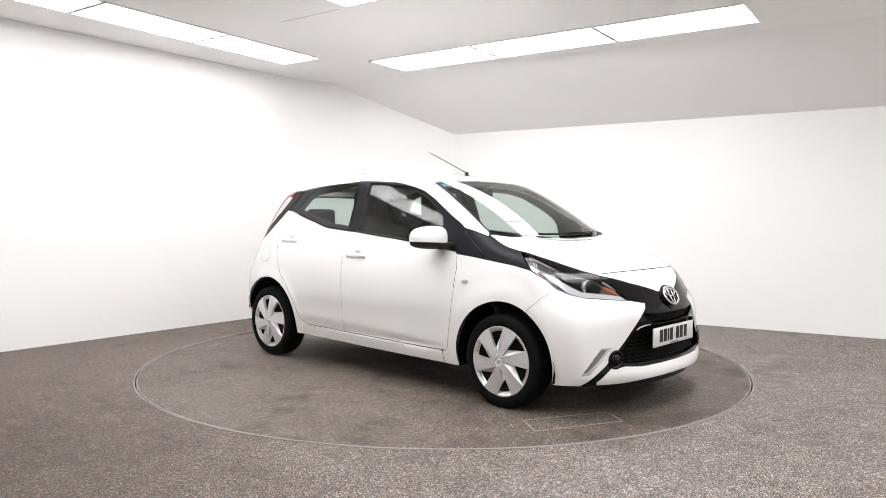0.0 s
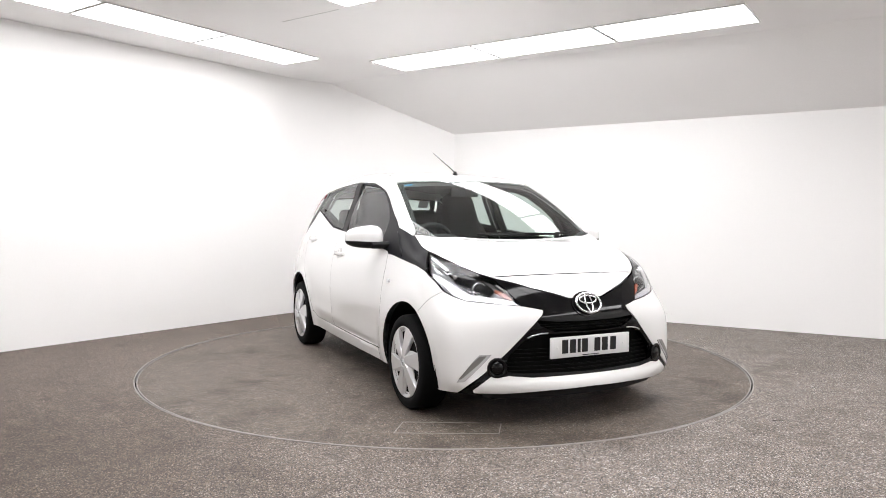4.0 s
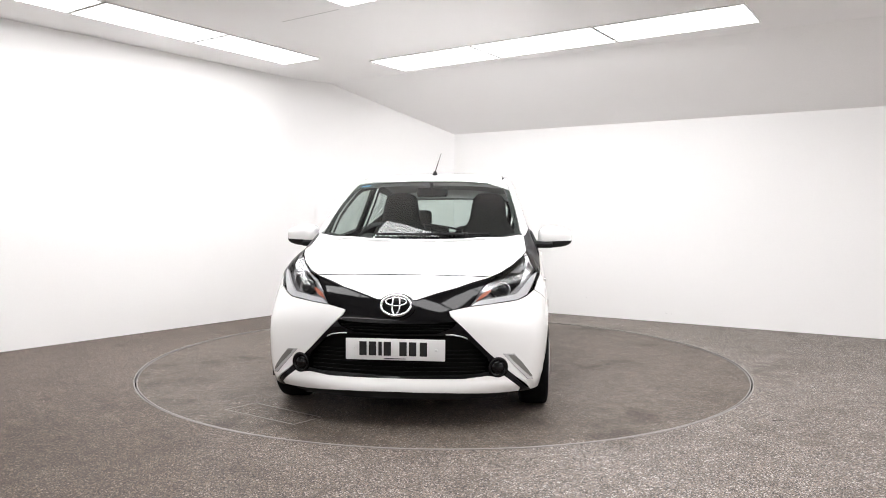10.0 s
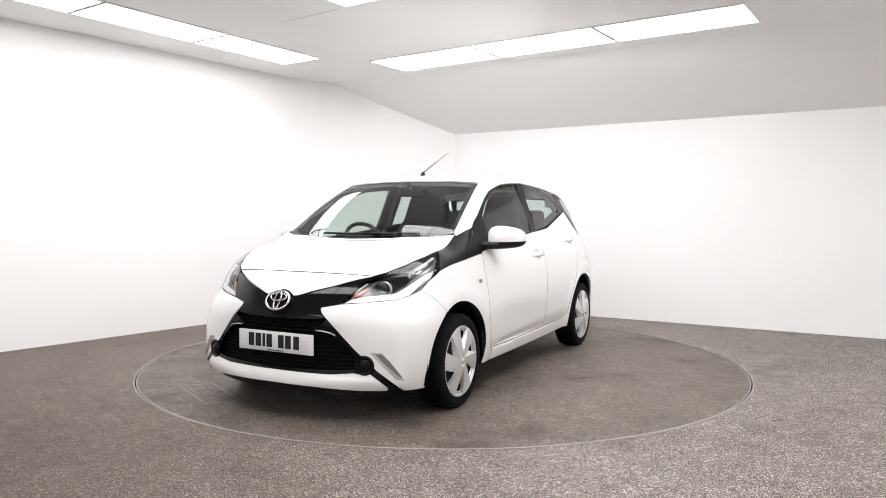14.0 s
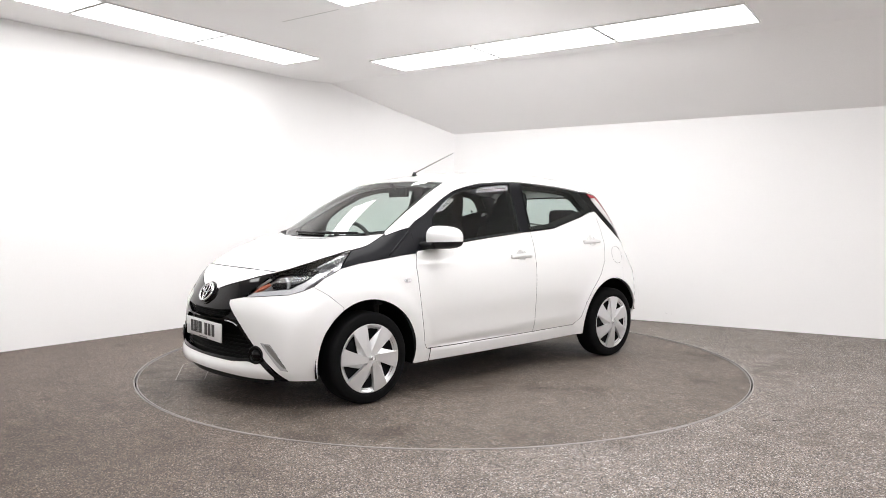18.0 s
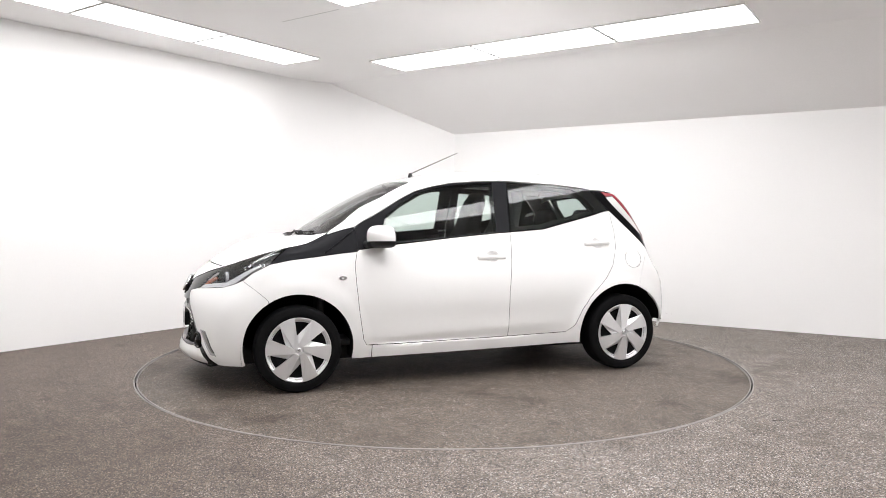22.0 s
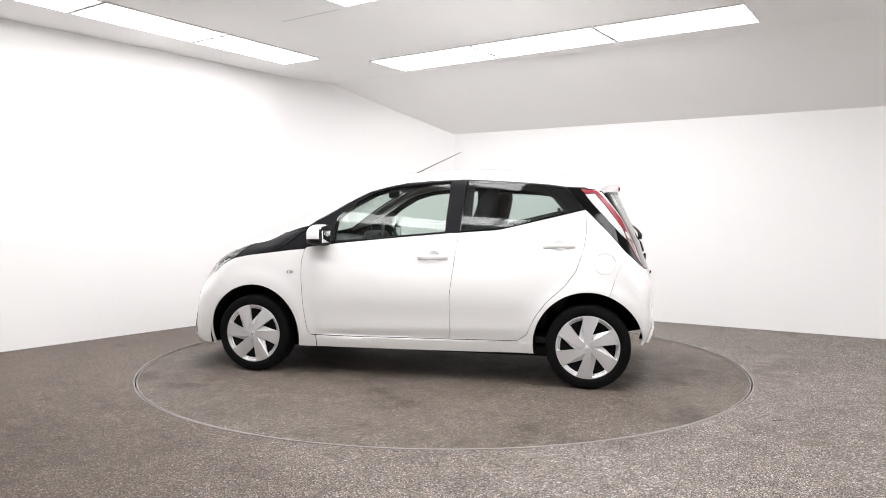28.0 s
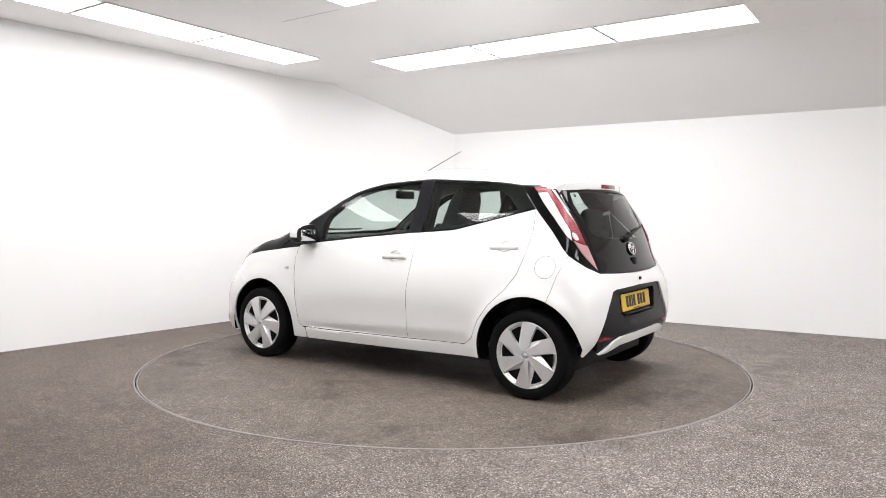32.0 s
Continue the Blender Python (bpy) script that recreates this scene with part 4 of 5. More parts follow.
    for k in (-1, 1):
        part("bulb_holder", box_bm(float(bulb[0][0]) + 0.016 * k, s * float(bulb[0][1]), float(bulb[0][2]) - 0.004 * k, 0.008, 0.022, 0.024, 0.003), CHROME, bowl, "small bright bulb holder")

# tail lamps
TAIL_ALL = [(-1.02, 0.578, 1.302), (-1.190, 0.558, 1.290), (-1.248, 0.552, 1.272), (-1.310, 0.566, 1.185), (-1.405, 0.542, 1.048), (-1.506, 0.512, 0.808), (-1.524, 0.527, 0.762), (-1.470, 0.618, 0.805)] + lift_off(SIDE, dense([(-1.143, 1.150), (-1.287, 1.005), (-1.405, 0.872)])[::-1])
tails = pair("tail_lamp", sheet(STERN, TAIL_ALL, depth=0.02, step=0.03), BLACK, car, "tall angular tail lamp in a black surround", EDGE_AND_GAP_SHADE)
pair("pale_lens", sheet(STERN, [(-1.140, 0.596, 1.250), (-1.196, 0.580, 1.256), (-1.246, 0.592, 1.185), (-1.356, 0.617, 1.020), (-1.393, 0.656, 0.958), (-1.364, 0.667, 0.987), (-1.275, 0.645, 1.095), (-1.188, 0.617, 1.190)], lift=0.004, depth=0.01, gap=0, step=0.02), PALE_LENS, tails, "frosted clear lens strip")
pair("red_lens", sheet(STERN, [(-1.140, 0.594, 1.254), (-1.105, 0.582, 1.288), (-1.205, 0.566, 1.274), (-1.262, 0.580, 1.210), (-1.330, 0.588, 1.120), (-1.392, 0.574, 1.040), (-1.450, 0.574, 0.930), (-1.425, 0.612, 0.945), (-1.395, 0.652, 0.962), (-1.357, 0.615, 1.022), (-1.248, 0.590, 1.186), (-1.198, 0.580, 1.259)], lift=0.006, depth=0.01, gap=0, step=0.02), RED_RIB, tails, "red lens strip")
pair("inner_lens", sheet(STERN, [(-1.212, 0.564, 1.272), (-1.240, 0.562, 1.262), (-1.300, 0.578, 1.180), (-1.385, 0.572, 1.050), (-1.336, 0.586, 1.116), (-1.268, 0.578, 1.208)], lift=0.005, depth=0.01, gap=0, step=0.02), PALE_LENS, tails, "clear strip beside the rear glass")
pair("reverse_lens", sheet(STERN, [(-1.400, 0.652, 0.958), (-1.428, 0.615, 0.940), (-1.458, 0.566, 0.925), (-1.490, 0.546, 0.840), (-1.512, 0.540, 0.782), (-1.470, 0.590, 0.840), (-1.440, 0.628, 0.890)], lift=0.005, depth=0.01, gap=0, step=0.02), material("pink_lens", (0.50, 0.27, 0.28), rough=0.15, coat=1.0), tails, "pale pink lower lens")
pair("clear_eye", sheet(STERN, [(-1.372, 0.628, 1.010), (-1.395, 0.612, 0.995), (-1.412, 0.610, 0.960), (-1.402, 0.634, 0.958), (-1.385, 0.642, 0.975)], lift=0.009, depth=0.006, gap=0, step=0.02, round_by=1), PALE_LENS, tails, "clear bulb window in the red lens")

# tailgate: one dark glass hatch, with the spoiler above it
HATCH = both_sides([(0.0, 1.284), (0.274, 1.282), (0.535, 1.268), (0.548, 1.185), (0.528, 1.048), (0.500, 0.808), (0.515, 0.764), (0.25, 0.750), (0.0, 0.747)])
HATCH_PANE = both_sides([(0.0, 1.270), (0.27, 1.268), (0.480, 1.255), (0.505, 1.185), (0.485, 1.048), (0.455, 0.985), (0.25, 0.962), (0.0, 0.955)])
tailgate = panel("tailgate", sheet(REAR, HATCH, holes=[HATCH_PANE], depth=0.02), BLACK, car, "black glass tailgate", EDGE_AND_GAP_SHADE)
panel("rear_window", even(sheet(REAR, HATCH_PANE, lift=-0.002, depth=0, gap=-0.004), 0, [(0, 0), (0, 1), (0, 2), (2, 0), (2, 1), (4, 0)]), PRIVACY, tailgate, "tinted rear window")
def spoiler_solid():
    """A blade that goes on from the roof and ends in an upright edge over the hatch."""
    ys = np.linspace(-0.568, 0.568, 33)
    rows = []
    for y in ys:
        tip = -1.362 + 0.42 * y * y
        top = [(x, y, float(top_line(x) - top_crown(x) * y * y) + 0.014 * ((x + 1.155) / (tip + 1.155)) ** 2 - 1.9 * max(0.0, abs(y) - 0.44) ** 2) for x in np.linspace(-1.157 + 0.068 * y * y * (1 - max(0.0, abs(y) - 0.49) * 6), tip, 9)]
        low = [(tip + 0.002, y, top[-1][2] - 0.046), (tip + 0.05, y, top[-1][2] - 0.056), (-1.19, y, top[0][2] - 0.05)]
        rows.append([(top[0][0], y, top[0][2] - 0.03)] + top + low)
    k = len(rows[0])
    verts = [p for r in rows for p in r]
    faces = [(i * k + j, i * k + (j + 1) % k, (i + 1) * k + (j + 1) % k, (i + 1) * k + j) for i in range(len(rows) - 1) for j in range(k)]
    faces += [tuple(range(k))[::-1], tuple(range((len(rows) - 1) * k, len(rows) * k))]
    bm = bmesh.new()
    vs = [bm.verts.new(p) for p in verts]
    for f in faces:
        bm.faces.new([vs[i] for i in f])
    bmesh.ops.recalc_face_normals(bm, faces=bm.faces)
    for e in bm.edges:
        e.smooth = e.calc_face_angle(0) < 0.7
    return bm


spoiler = part("roof_spoiler", spoiler_solid(), WHITE, car, "white roof spoiler")
brake_z = float(top_line(-1.362)) - 0.004
part("brake_light", box_bm(-1.360, 0, brake_z - 0.009, 0.014, 0.22, 0.026, 0.005), RED, spoiler, "red high-level brake light")

# rear bumper insert
POCKET = both_sides([(0.0, 0.632), (0.30, 0.630), (0.325, 0.60), (0.310, 0.500), (0.28, 0.478), (0.0, 0.474)])
insert = panel("bumper_insert", sheet(REAR, both_sides([(0.0, 0.660), (0.40, 0.653), (0.438, 0.643), (0.632, 0.352), (0.612, 0.292), (0.58, 0.280), (0.44, 0.320), (0.36, 0.330), (0.0, 0.335)]), holes=[POCKET], lift=-0.010, depth=0.05, gap=0), TRIM, car, "charcoal plastic bumper insert", TRIM)
panel("plate_pocket", sheet(REAR, POCKET, lift=-0.055, depth=0, gap=-0.004), TRIM, insert, "recess behind the number plate")
panel("diffuser_strip", sheet(REAR, both_sides([(0.0, 0.362), (0.36, 0.360), (0.44, 0.345), (0.60, 0.280), (0.52, 0.282), (0.36, 0.312), (0.0, 0.318)]), lift=0.006, depth=0.02, gap=0), WHITE, insert, "white strip under the rear bumper", WHITE)
pair("reflector", sheet(REAR, [(0.49, 0.362), (0.49, 0.378), (0.645, 0.382), (0.645, 0.364)], lift=-0.004, depth=0.01, gap=0), RED, insert, "red reflector")

# windscreen: an even curve fitted to the skin above the scuttle
gx, gy = np.meshgrid(np.linspace(0.44, 0.97, 14), np.linspace(-0.5, 0.5, 15))
fit_points = onto(TOP, np.stack([gx.ravel(), gy.ravel()], -1))[0]
SCREEN_TERMS = [(0, 0), (1, 0), (2, 0), (0, 2), (1, 2)]
SCREEN_FIT = np.linalg.lstsq(np.stack([fit_points[:, 0] ** i * fit_points[:, 1] ** j for i, j in SCREEN_TERMS], -1), fit_points[:, 2], rcond=None)[0]


SCREEN_CURL = 0.25                            # the glass turns down towards the pillars


def screen_height(x, y):
    return sum(c * x ** i * y ** j for c, (i, j) in zip(SCREEN_FIT, SCREEN_TERMS)) - SCREEN_CURL * np.maximum(0, np.abs(y) - 0.38) ** 2


SCREEN = [(0.405, 0.0), (0.398, 0.28), (0.382, 0.528), (0.55, 0.562), (0.75, 0.600), (0.95, 0.632), (1.055, 0.505), (1.12, 0.29), (1.145, 0.0)]
SCREEN = SCREEN + [(x, -y) for x, y in SCREEN[::-1] if y]
CLEAR = [(0.43, 0.0), (0.424, 0.28), (0.412, 0.495), (0.55, 0.530), (0.75, 0.570), (0.93, 0.602), (1.010, 0.49), (1.068, 0.285), (1.092, 0.0)]
CLEAR = CLEAR + [(x, -y) for x, y in CLEAR[::-1] if y]
screen = panel("windscreen", laid(sheet(TOP, SCREEN, holes=[CLEAR], depth=0, gap=0.001), 0.008), EDGE_AND_GAP_SHADE, car, "windscreen with a black painted border", EDGE_AND_GAP_SHADE)
panel("pane", laid(sheet(TOP, SCREEN, depth=0, gap=0.001), 0.003), PANE, screen, "clear windscreen glass")

# side windows
DLO_F = [(0.790, 1.030), (0.735, 1.070), (0.663, 1.105), (0.473, 1.216), (0.358, 1.272), (0.240, 1.304), (0.083, 1.335), (-0.075, 1.346), (-0.266, 1.356), (-0.336, 1.357), (-0.306, 0.996), (-0.222, 0.993), (0.125, 0.962), (0.544, 0.919), (0.780, 0.889)]
PANE_F = [(0.598, 0.930), (0.597, 1.06), (0.575, 1.110), (0.472, 1.190), (0.322, 1.270), (0.162, 1.312), (-0.08, 1.338), (-0.225, 1.348), (-0.207, 1.000), (0.125, 0.972)]
DLO_R = [(-0.339, 1.357), (-0.712, 1.336), (-0.90, 1.318), (-1.010, 1.302), (-1.067, 1.231), (-1.136, 1.155), (-0.855, 1.085), (-0.575, 1.018), (-0.310, 0.998)]
PANE_R = [(-0.355, 1.345), (-0.712, 1.325), (-0.86, 1.308), (-0.945, 1.265), (-1.030, 1.165), (-1.02, 1.140), (-0.855, 1.100), (-0.575, 1.034), (-0.345, 1.014)]
frames = pair("window_frame", sheet(SIDE, DLO_F, holes=[PANE_F], lift=-0.004, depth=0.02, gap=0.001), TRIM, door_front, "black window frame and pillar trim", EDGE_AND_GAP_SHADE)
pair("window_pane", pane(PANE_F, 0.010), PANE, door_front, "clear door glass")
pair("window_frame", sheet(SIDE, DLO_R, holes=[PANE_R], lift=-0.012, depth=0.01, gap=0.001), MESH, door_rear, "black border behind the rear side glass", EDGE_AND_GAP_SHADE)
pair("window_pane", pane(shrunk(DLO_R, 0.004), 0.002), PRIVACY, door_rear, "tinted rear door glass")
wing_trims = pair("wing_trim", sheet(SHOULDER, lift_off(TOP, HOOD_EDGE[4:]) + [(0.792, 0.680, 1.030), (0.780, 0.746, 0.889)] + lift_off(SIDE, dense(WING_TOP, 3)), gap=0.0008, lift=-0.002), TRIM, car, "charcoal trim behind the headlight", EDGE_AND_GAP_SHADE)

p, n = onto(SIDE, np.array(dense([(0.805, 1.008), (0.900, 0.936), (0.995, 0.866)], 4)), -0.002)
for k, s in ((0, 1), (1, -1)):
    part("fold", tube_bm([(q[0], s * q[1], q[2]) for q in p], 0.006, 8), TRIM, wing_trims[k], "raised fold in the charcoal trim")

# ---- wheels ----
def wheel_at(ax, s):
    R = 0.272
    hub = Vector((ax, s * 0.715, R + PLATE_Z))
    phase = {(1, 1): 0, (-1, 1): -28, (1, -1): 18, (-1, -1): 20}[(1 if ax > 0 else -1, s)]
    w = part("wheel", lathe_bm([(0.03, 0.03), (0.15, 0.02), (0.185, 0.075), (0.185, -0.07), (0.05, -0.07)], 40), DARK_METAL, car, "steel wheel with silver plastic cover")
    w.location = hub
    if s < 0:
        w.rotation_euler = (0, 0, math.pi)
    part("tyre", lathe_bm([(0.196, 0.066), (0.203, 0.080), (0.208, 0.087), (0.232, 0.086), (0.254, 0.083), (0.264, 0.077), (R - 0.002, 0.066), (R, 0.040), (R, -0.040), (R - 0.003, -0.066), (0.262, -0.078), (0.230, -0.086), (0.200, -0.082), (0.196, -0.070)], 72), RUBBER, w, "black rubber tyre")
    part("cover_ring", lathe_bm([(0.168, 0.050), (0.174, 0.064), (0.183, 0.073), (0.194, 0.080), (0.198, 0.0845), (0.203, 0.085), (0.206, 0.078), (0.202, 0.060), (0.175, 0.046)], 64), SILVER, w, "silver wheel cover ring")
    part("brake_drum", lathe_bm([(0.02, 0.045), (0.128, 0.045), (0.134, 0.030), (0.02, 0.030)], 32), RUST if ax > 0 else DARK_METAL, w, "brake behind the cover")
    for i in range(6):
        def at(r, deg, y):
            t = radians(60 * i + deg + phase)
            return (-0.985 * r * math.cos(t), y, 0.985 * r * math.sin(t))

        def lead(r, y):
            return at(r, math.degrees(math.asin(0.022 / r)), y)
        edge = [lead(0.203, 0.086), lead(0.17, 0.090), lead(0.12, 0.0945), lead(0.07, 0.0975), lead(0.034, 0.098)]
        sail = edge + [at(0.030, -22, 0.098), at(0.08, -22, 0.096), at(0.14, -22.5, 0.092), at(0.203, -23, 0.086), at(0.2055, -9, 0.0865)]
        fold = edge[::-1] + [at(0.182, 8.0, 0.083), at(0.130, 18, 0.077), at(0.106, 27, 0.075), at(0.086, 38, 0.074), at(0.055, 38, 0.082), at(0.030, 38, 0.090)]
        for name, poly, deep in (("blade", sail, 0.022), ("blade_flank", fold, 0.006)):
            bm = bmesh.new()
            top = [bm.verts.new(p) for p in poly]
            low = [bm.verts.new((p[0], p[1] - deep, p[2])) for p in poly]
            f_top = bm.faces.new(top)
            bm.faces.new(low[::-1])
            for k in range(len(poly)):
                bm.faces.new((top[k], low[k], low[(k + 1) % len(poly)], top[(k + 1) % len(poly)]))
            bmesh.ops.triangulate(bm, faces=[f_top])
            bmesh.ops.recalc_face_normals(bm, faces=bm.faces)
            part(name, bm, SILVER, w, smooth=False)
    part("cover_disc", lathe_bm([(0.001, 0.092), (0.034, 0.090), (0.046, 0.076), (0.050, 0.060), (0.001, 0.056)], 48), SILVER, w, "silver middle of the wheel cover")
    part("centre_cap", lathe_bm([(0.001, 0.0990), (0.011, 0.0988), (0.014, 0.0980), (0.015, 0.096), (0.016, 0.080), (0.001, 0.080)], 32), SILVER, w)
    for rx, rz in ((0.011, 0.0075), (0.0038, 0.0070)):
        part("emblem_ring", tube_bm([(rx * math.cos(k * math.pi / 12), 0.0994, rz * math.sin(k * math.pi / 12)) for k in range(25)], 0.0012, 6), CHROME, w)
    return w


for ax in (AXLE, -AXLE):
    for s in (1, -1):
        wheel_at(ax, s)
        rows = [(ARCH + 0.006, 0.772), (ARCH + 0.012, 0.42), (0.10, 0.42)]
        lo_a, hi_a = (-14, 193) if ax > 0 else (-11, 168)
        bm = bmesh.new()
        rings = [[bm.verts.new((ax + r * math.cos(t), s * y, HUB_Z + r * math.sin(t))) for t in [radians(lo_a + (hi_a - lo_a) * i / 24) for i in range(25)]] for r, y in rows]
        for a, b in zip(rings[:-1], rings[1:]):
            for i in range(24):
                bm.faces.new((a[i], a[i + 1], b[i + 1], b[i]))
        part("arch_liner", bm, MESH, car, "black wheel arch liner")



# ---- outer details ----
def ellipse_ring(cx, cz, rx, rz, n=40):
    return [(cx + rx * math.cos(2 * math.pi * i / n), cz + rz * math.sin(2 * math.pi * i / n)) for i in range(n)]


def emblem(chart, y0, z0, rx, rz, lift, parent):
    """A dark oval with a chrome oval ring and two small ovals inside."""
    back = panel("emblem", sheet(chart, ellipse_ring(y0, z0, rx * 1.02, rz * 1.02), lift=lift, depth=0.01, gap=0, step=0.02), BLACK, parent, "chrome oval emblem on black")
    for cy, cz, ax_, az_, r in ((0, 0, rx * 0.97, rz * 0.96, 0.0095), (0, 0.34 * rz, rx * 0.68, rz * 0.38, 0.0066), (0, 0.02 * rz, rx * 0.25, rz * 0.90, 0.0066)):
        p, n = onto(chart, np.array(ellipse_ring(y0 + cy, z0 + cz, ax_, az_)), lift + 0.004)
        pts = [tuple(v) for v in p]
        part("ring", tube_bm(pts + pts[:1], r * 0.72 * rx / 0.070, 8), CHROME, back, "chrome ring")


panel("emblem_base", sheet(FRONT, ellipse_ring(0, 0.631, 0.100, 0.064), lift=0.004, depth=0.012, gap=0, step=0.02), BLACK, grille, "gloss black oval base")
emblem(FRONT, 0.0, 0.633, 0.080, 0.050, 0.010, grille)
emblem(REAR, 0.0, 0.893, 0.056, 0.040, 0.004, tailgate)


def number_plate(name, x, z, face_x, mat, tilt, parent, label):
    """A plate with seven plain dark bars in place of its characters."""
    m = Matrix.Translation((x, 0, z)) @ Matrix.Rotation(tilt, 4, "Y")
    pl = part(name, box_bm(0, 0, 0, 0.008, 0.520, 0.111, 0.003), mat, parent, label)
    pl.matrix_basis = m
    for k, y in enumerate((-0.168, -0.118, -0.078, -0.040, 0.042, 0.092, 0.148)):
        wide = 0.018 if k == 2 else 0.038
        part("bar", box_bm(face_x * 0.0048, -y * face_x * -1, 0.004, 0.002, wide, 0.072), INK, pl, smooth=False)
    part("maker_bar", box_bm(face_x * 0.0048, 0, -0.047, 0.002, 0.11, 0.004), INK, pl, smooth=False)
    for y in (-0.215, 0.215):
        part("screw_cap", lathe_bm([(0.001, 0.003), (0.005, 0.002), (0.007, 0.0), (0.001, 0.0)], 12, "x", (face_x * 0.004, y, 0)), PLATE_WHITE if mat == PLATE_WHITE else PLATE_YELLOW, pl)
    return pl


front_plate = number_plate("number_plate", 1.846, 0.4135, 1, PLATE_WHITE, 0.0, car, "white front number plate with dark characters")
part("plate_bracket", box_bm(1.828, 0, 0.4135, 0.03, 0.40, 0.09, 0.004), PLASTIC, car, "black plate bracket")
rear_plate = number_plate("number_plate", -1.562, 0.556, -1, PLATE_YELLOW, radians(8), car, "yellow rear number plate with dark characters")
part("plate_lamp_strip", box_bm(-1.570, 0, 0.488, 0.05, 0.50, 0.012, 0.003), TRIM, car, "charcoal ledge under the plate")
p, n = onto(REAR, np.array([(0.0, 0.702), (0.0, 0.815)]), 0.004)
part("latch", lathe_bm([(0.001, -0.012), (0.010, -0.010), (0.013, 0.0), (0.001, 0.0)], 16, "x", tuple(p[0])), PLASTIC, car, "small black latch button")
part("tailgate_switch", box_bm(float(p[1][0]), 0, float(p[1][2]), 0.015, 0.05, 0.05, 0.005), PLASTIC, tailgate, "black tailgate switch")

# door handles, side repeaters and mirrors
for k, s in ((0, 1), (1, -1)):
    for door, hx, hz, rise in ((door_front[k], -0.140, 0.826, 0.004), (door_rear[k], -0.978, 0.912, 0.012)):
        p, n = onto(SIDE, np.array([(hx, hz)]))
        y0 = float(p[0][1])
        bm = box_bm(0, 0, 0, 0.212, 0.022, 0.030, 0.0105, 4)
        for v in bm.verts:
            v.co.y -= 0.012 * (v.co.x / 0.1) ** 2
            v.co.z -= rise * v.co.x * 2
        h = part("handle", bm, WHITE, door, "white pull handle")
        h.location = (hx, s * (y0 + 0.016), hz)
        if s < 0:
            h.rotation_euler = (0, 0, math.pi)
            for v in h.data.vertices:
                v.co.x = -v.co.x
            h.data.flip_normals()
        cup = sheet(SIDE, CUP_F if hx > -0.5 else CUP_R, depth=0, gap=-0.001, step=0.012, dome=-0.030)
        panel("handle_cup", cup if s > 0 else mirrored(cup), WHITE, door, "shallow cup behind the handle", EDGE_AND_GAP_SHADE)
    rep = sheet(SIDE, ellipse_ring(0.888, 0.709, 0.024, 0.012), lift=0.004, depth=0.01, gap=0, step=0.01)
    r = panel("side_repeater", rep if s > 0 else mirrored(rep), CHROME, fender[k], "small oval side indicator")
    dot = sheet(SIDE, ellipse_ring(0.890, 0.709, 0.009, 0.007), lift=0.008, depth=0.002, gap=0, step=0.01)
    panel("bulb", dot if s > 0 else mirrored(dot), PALE_LENS, r, "clear bulb")
    # mirror: white shell over a black base
    shell = bmesh.new()
    bmesh.ops.create_uvsphere(shell, u_segments=32, v_segments=20, radius=1.0)
    for v in shell.verts:
        x, y, z = v.co
        f = lambda q, e: math.copysign(abs(q) ** e, q)
        x, y, z = f(x, 0.62), f(y, 0.72), f(z, 0.66)
        z2 = z * (0.078 - 0.014 * y) * (1 if z > 0 else 0.80) - 0.002 * y
        v.co = (0.650 + x * 0.092 * (1 - 0.16 * y) - 0.014 * (y + 1), s * (0.860 + 0.112 * y), 0.962 + z2)
    for v in shell.verts:
        v.co.x = max(v.co.x, 0.588)
    bmesh.ops.bisect_plane(shell, geom=shell.verts[:] + shell.edges[:] + shell.faces[:], plane_co=(0.65, s * 0.86, 0.943), plane_no=(0.0, -s * 0.04, 1.0))
    bmesh.ops.recalc_face_normals(shell, faces=shell.faces)
    mirror = part("door_mirror", shell, [WHITE, PLASTIC], door_front[k], "white door mirror with black base")
    for f_ in mirror.data.polygons:
        if f_.center.x < 0.596 or f_.center.z < 0.943 + 0.04 * (abs(f_.center.y) - 0.86):
            f_.material_index = 1
    part("mirror_glass", box_bm(0.586, s * 0.862, 0.962, 0.006, 0.140, 0.082, 0.003), CHROME, mirror, "mirror glass")
    part("mirror_arm", prism_bm([(0.62, 0.908), (0.735, 0.898), (0.750, 0.925), (0.735, 0.942), (0.63, 0.944)], s * 0.70, s * 0.84, 0.006), PLASTIC, mirror, "black mirror foot")
    # hinge knob of the pop-out rear window
    p, n = onto(SIDE, np.array([(-0.968, 1.150)]), 0.004)
    part("window_knob", lathe_bm([(0.001, 0.006), (0.009, 0.005), (0.012, 0.0), (0.001, -0.004)], 16, "y", (float(p[0][0]), 0, float(p[0][2]))), PLASTIC, door_rear[k], "small round black knob on the glass").location.y = s * float(p[0][1])
    # belt moulding under the front window
    p, n = onto(SIDE, np.array([(0.58, 0.918), (0.35, 0.940), (0.125, 0.962), (-0.05, 0.978), (-0.215, 0.992)]), 0.003)
    part("belt_moulding", tube_bm([(q[0], s * q[1], q[2]) for q in p], 0.005, 8), PLASTIC, door_front[k], "dark belt moulding")

# aerial and wipers
aerial = part("aerial", lathe_bm([(0.001, 0.03), (0.010, 0.028), (0.016, 0.010), (0.020, 0.0), (0.001, -0.005)], 16, "z", (0.212, 0, 1.404)), PLASTIC, car, "roof aerial on a black foot")
part("rod", tube_bm([(0.212, 0, 1.425), (0.02, 0, 1.512), (-0.173, 0, 1.598)], 0.0038, 8, 0.55), DARK_METAL, aerial, "thin raked aerial rod")
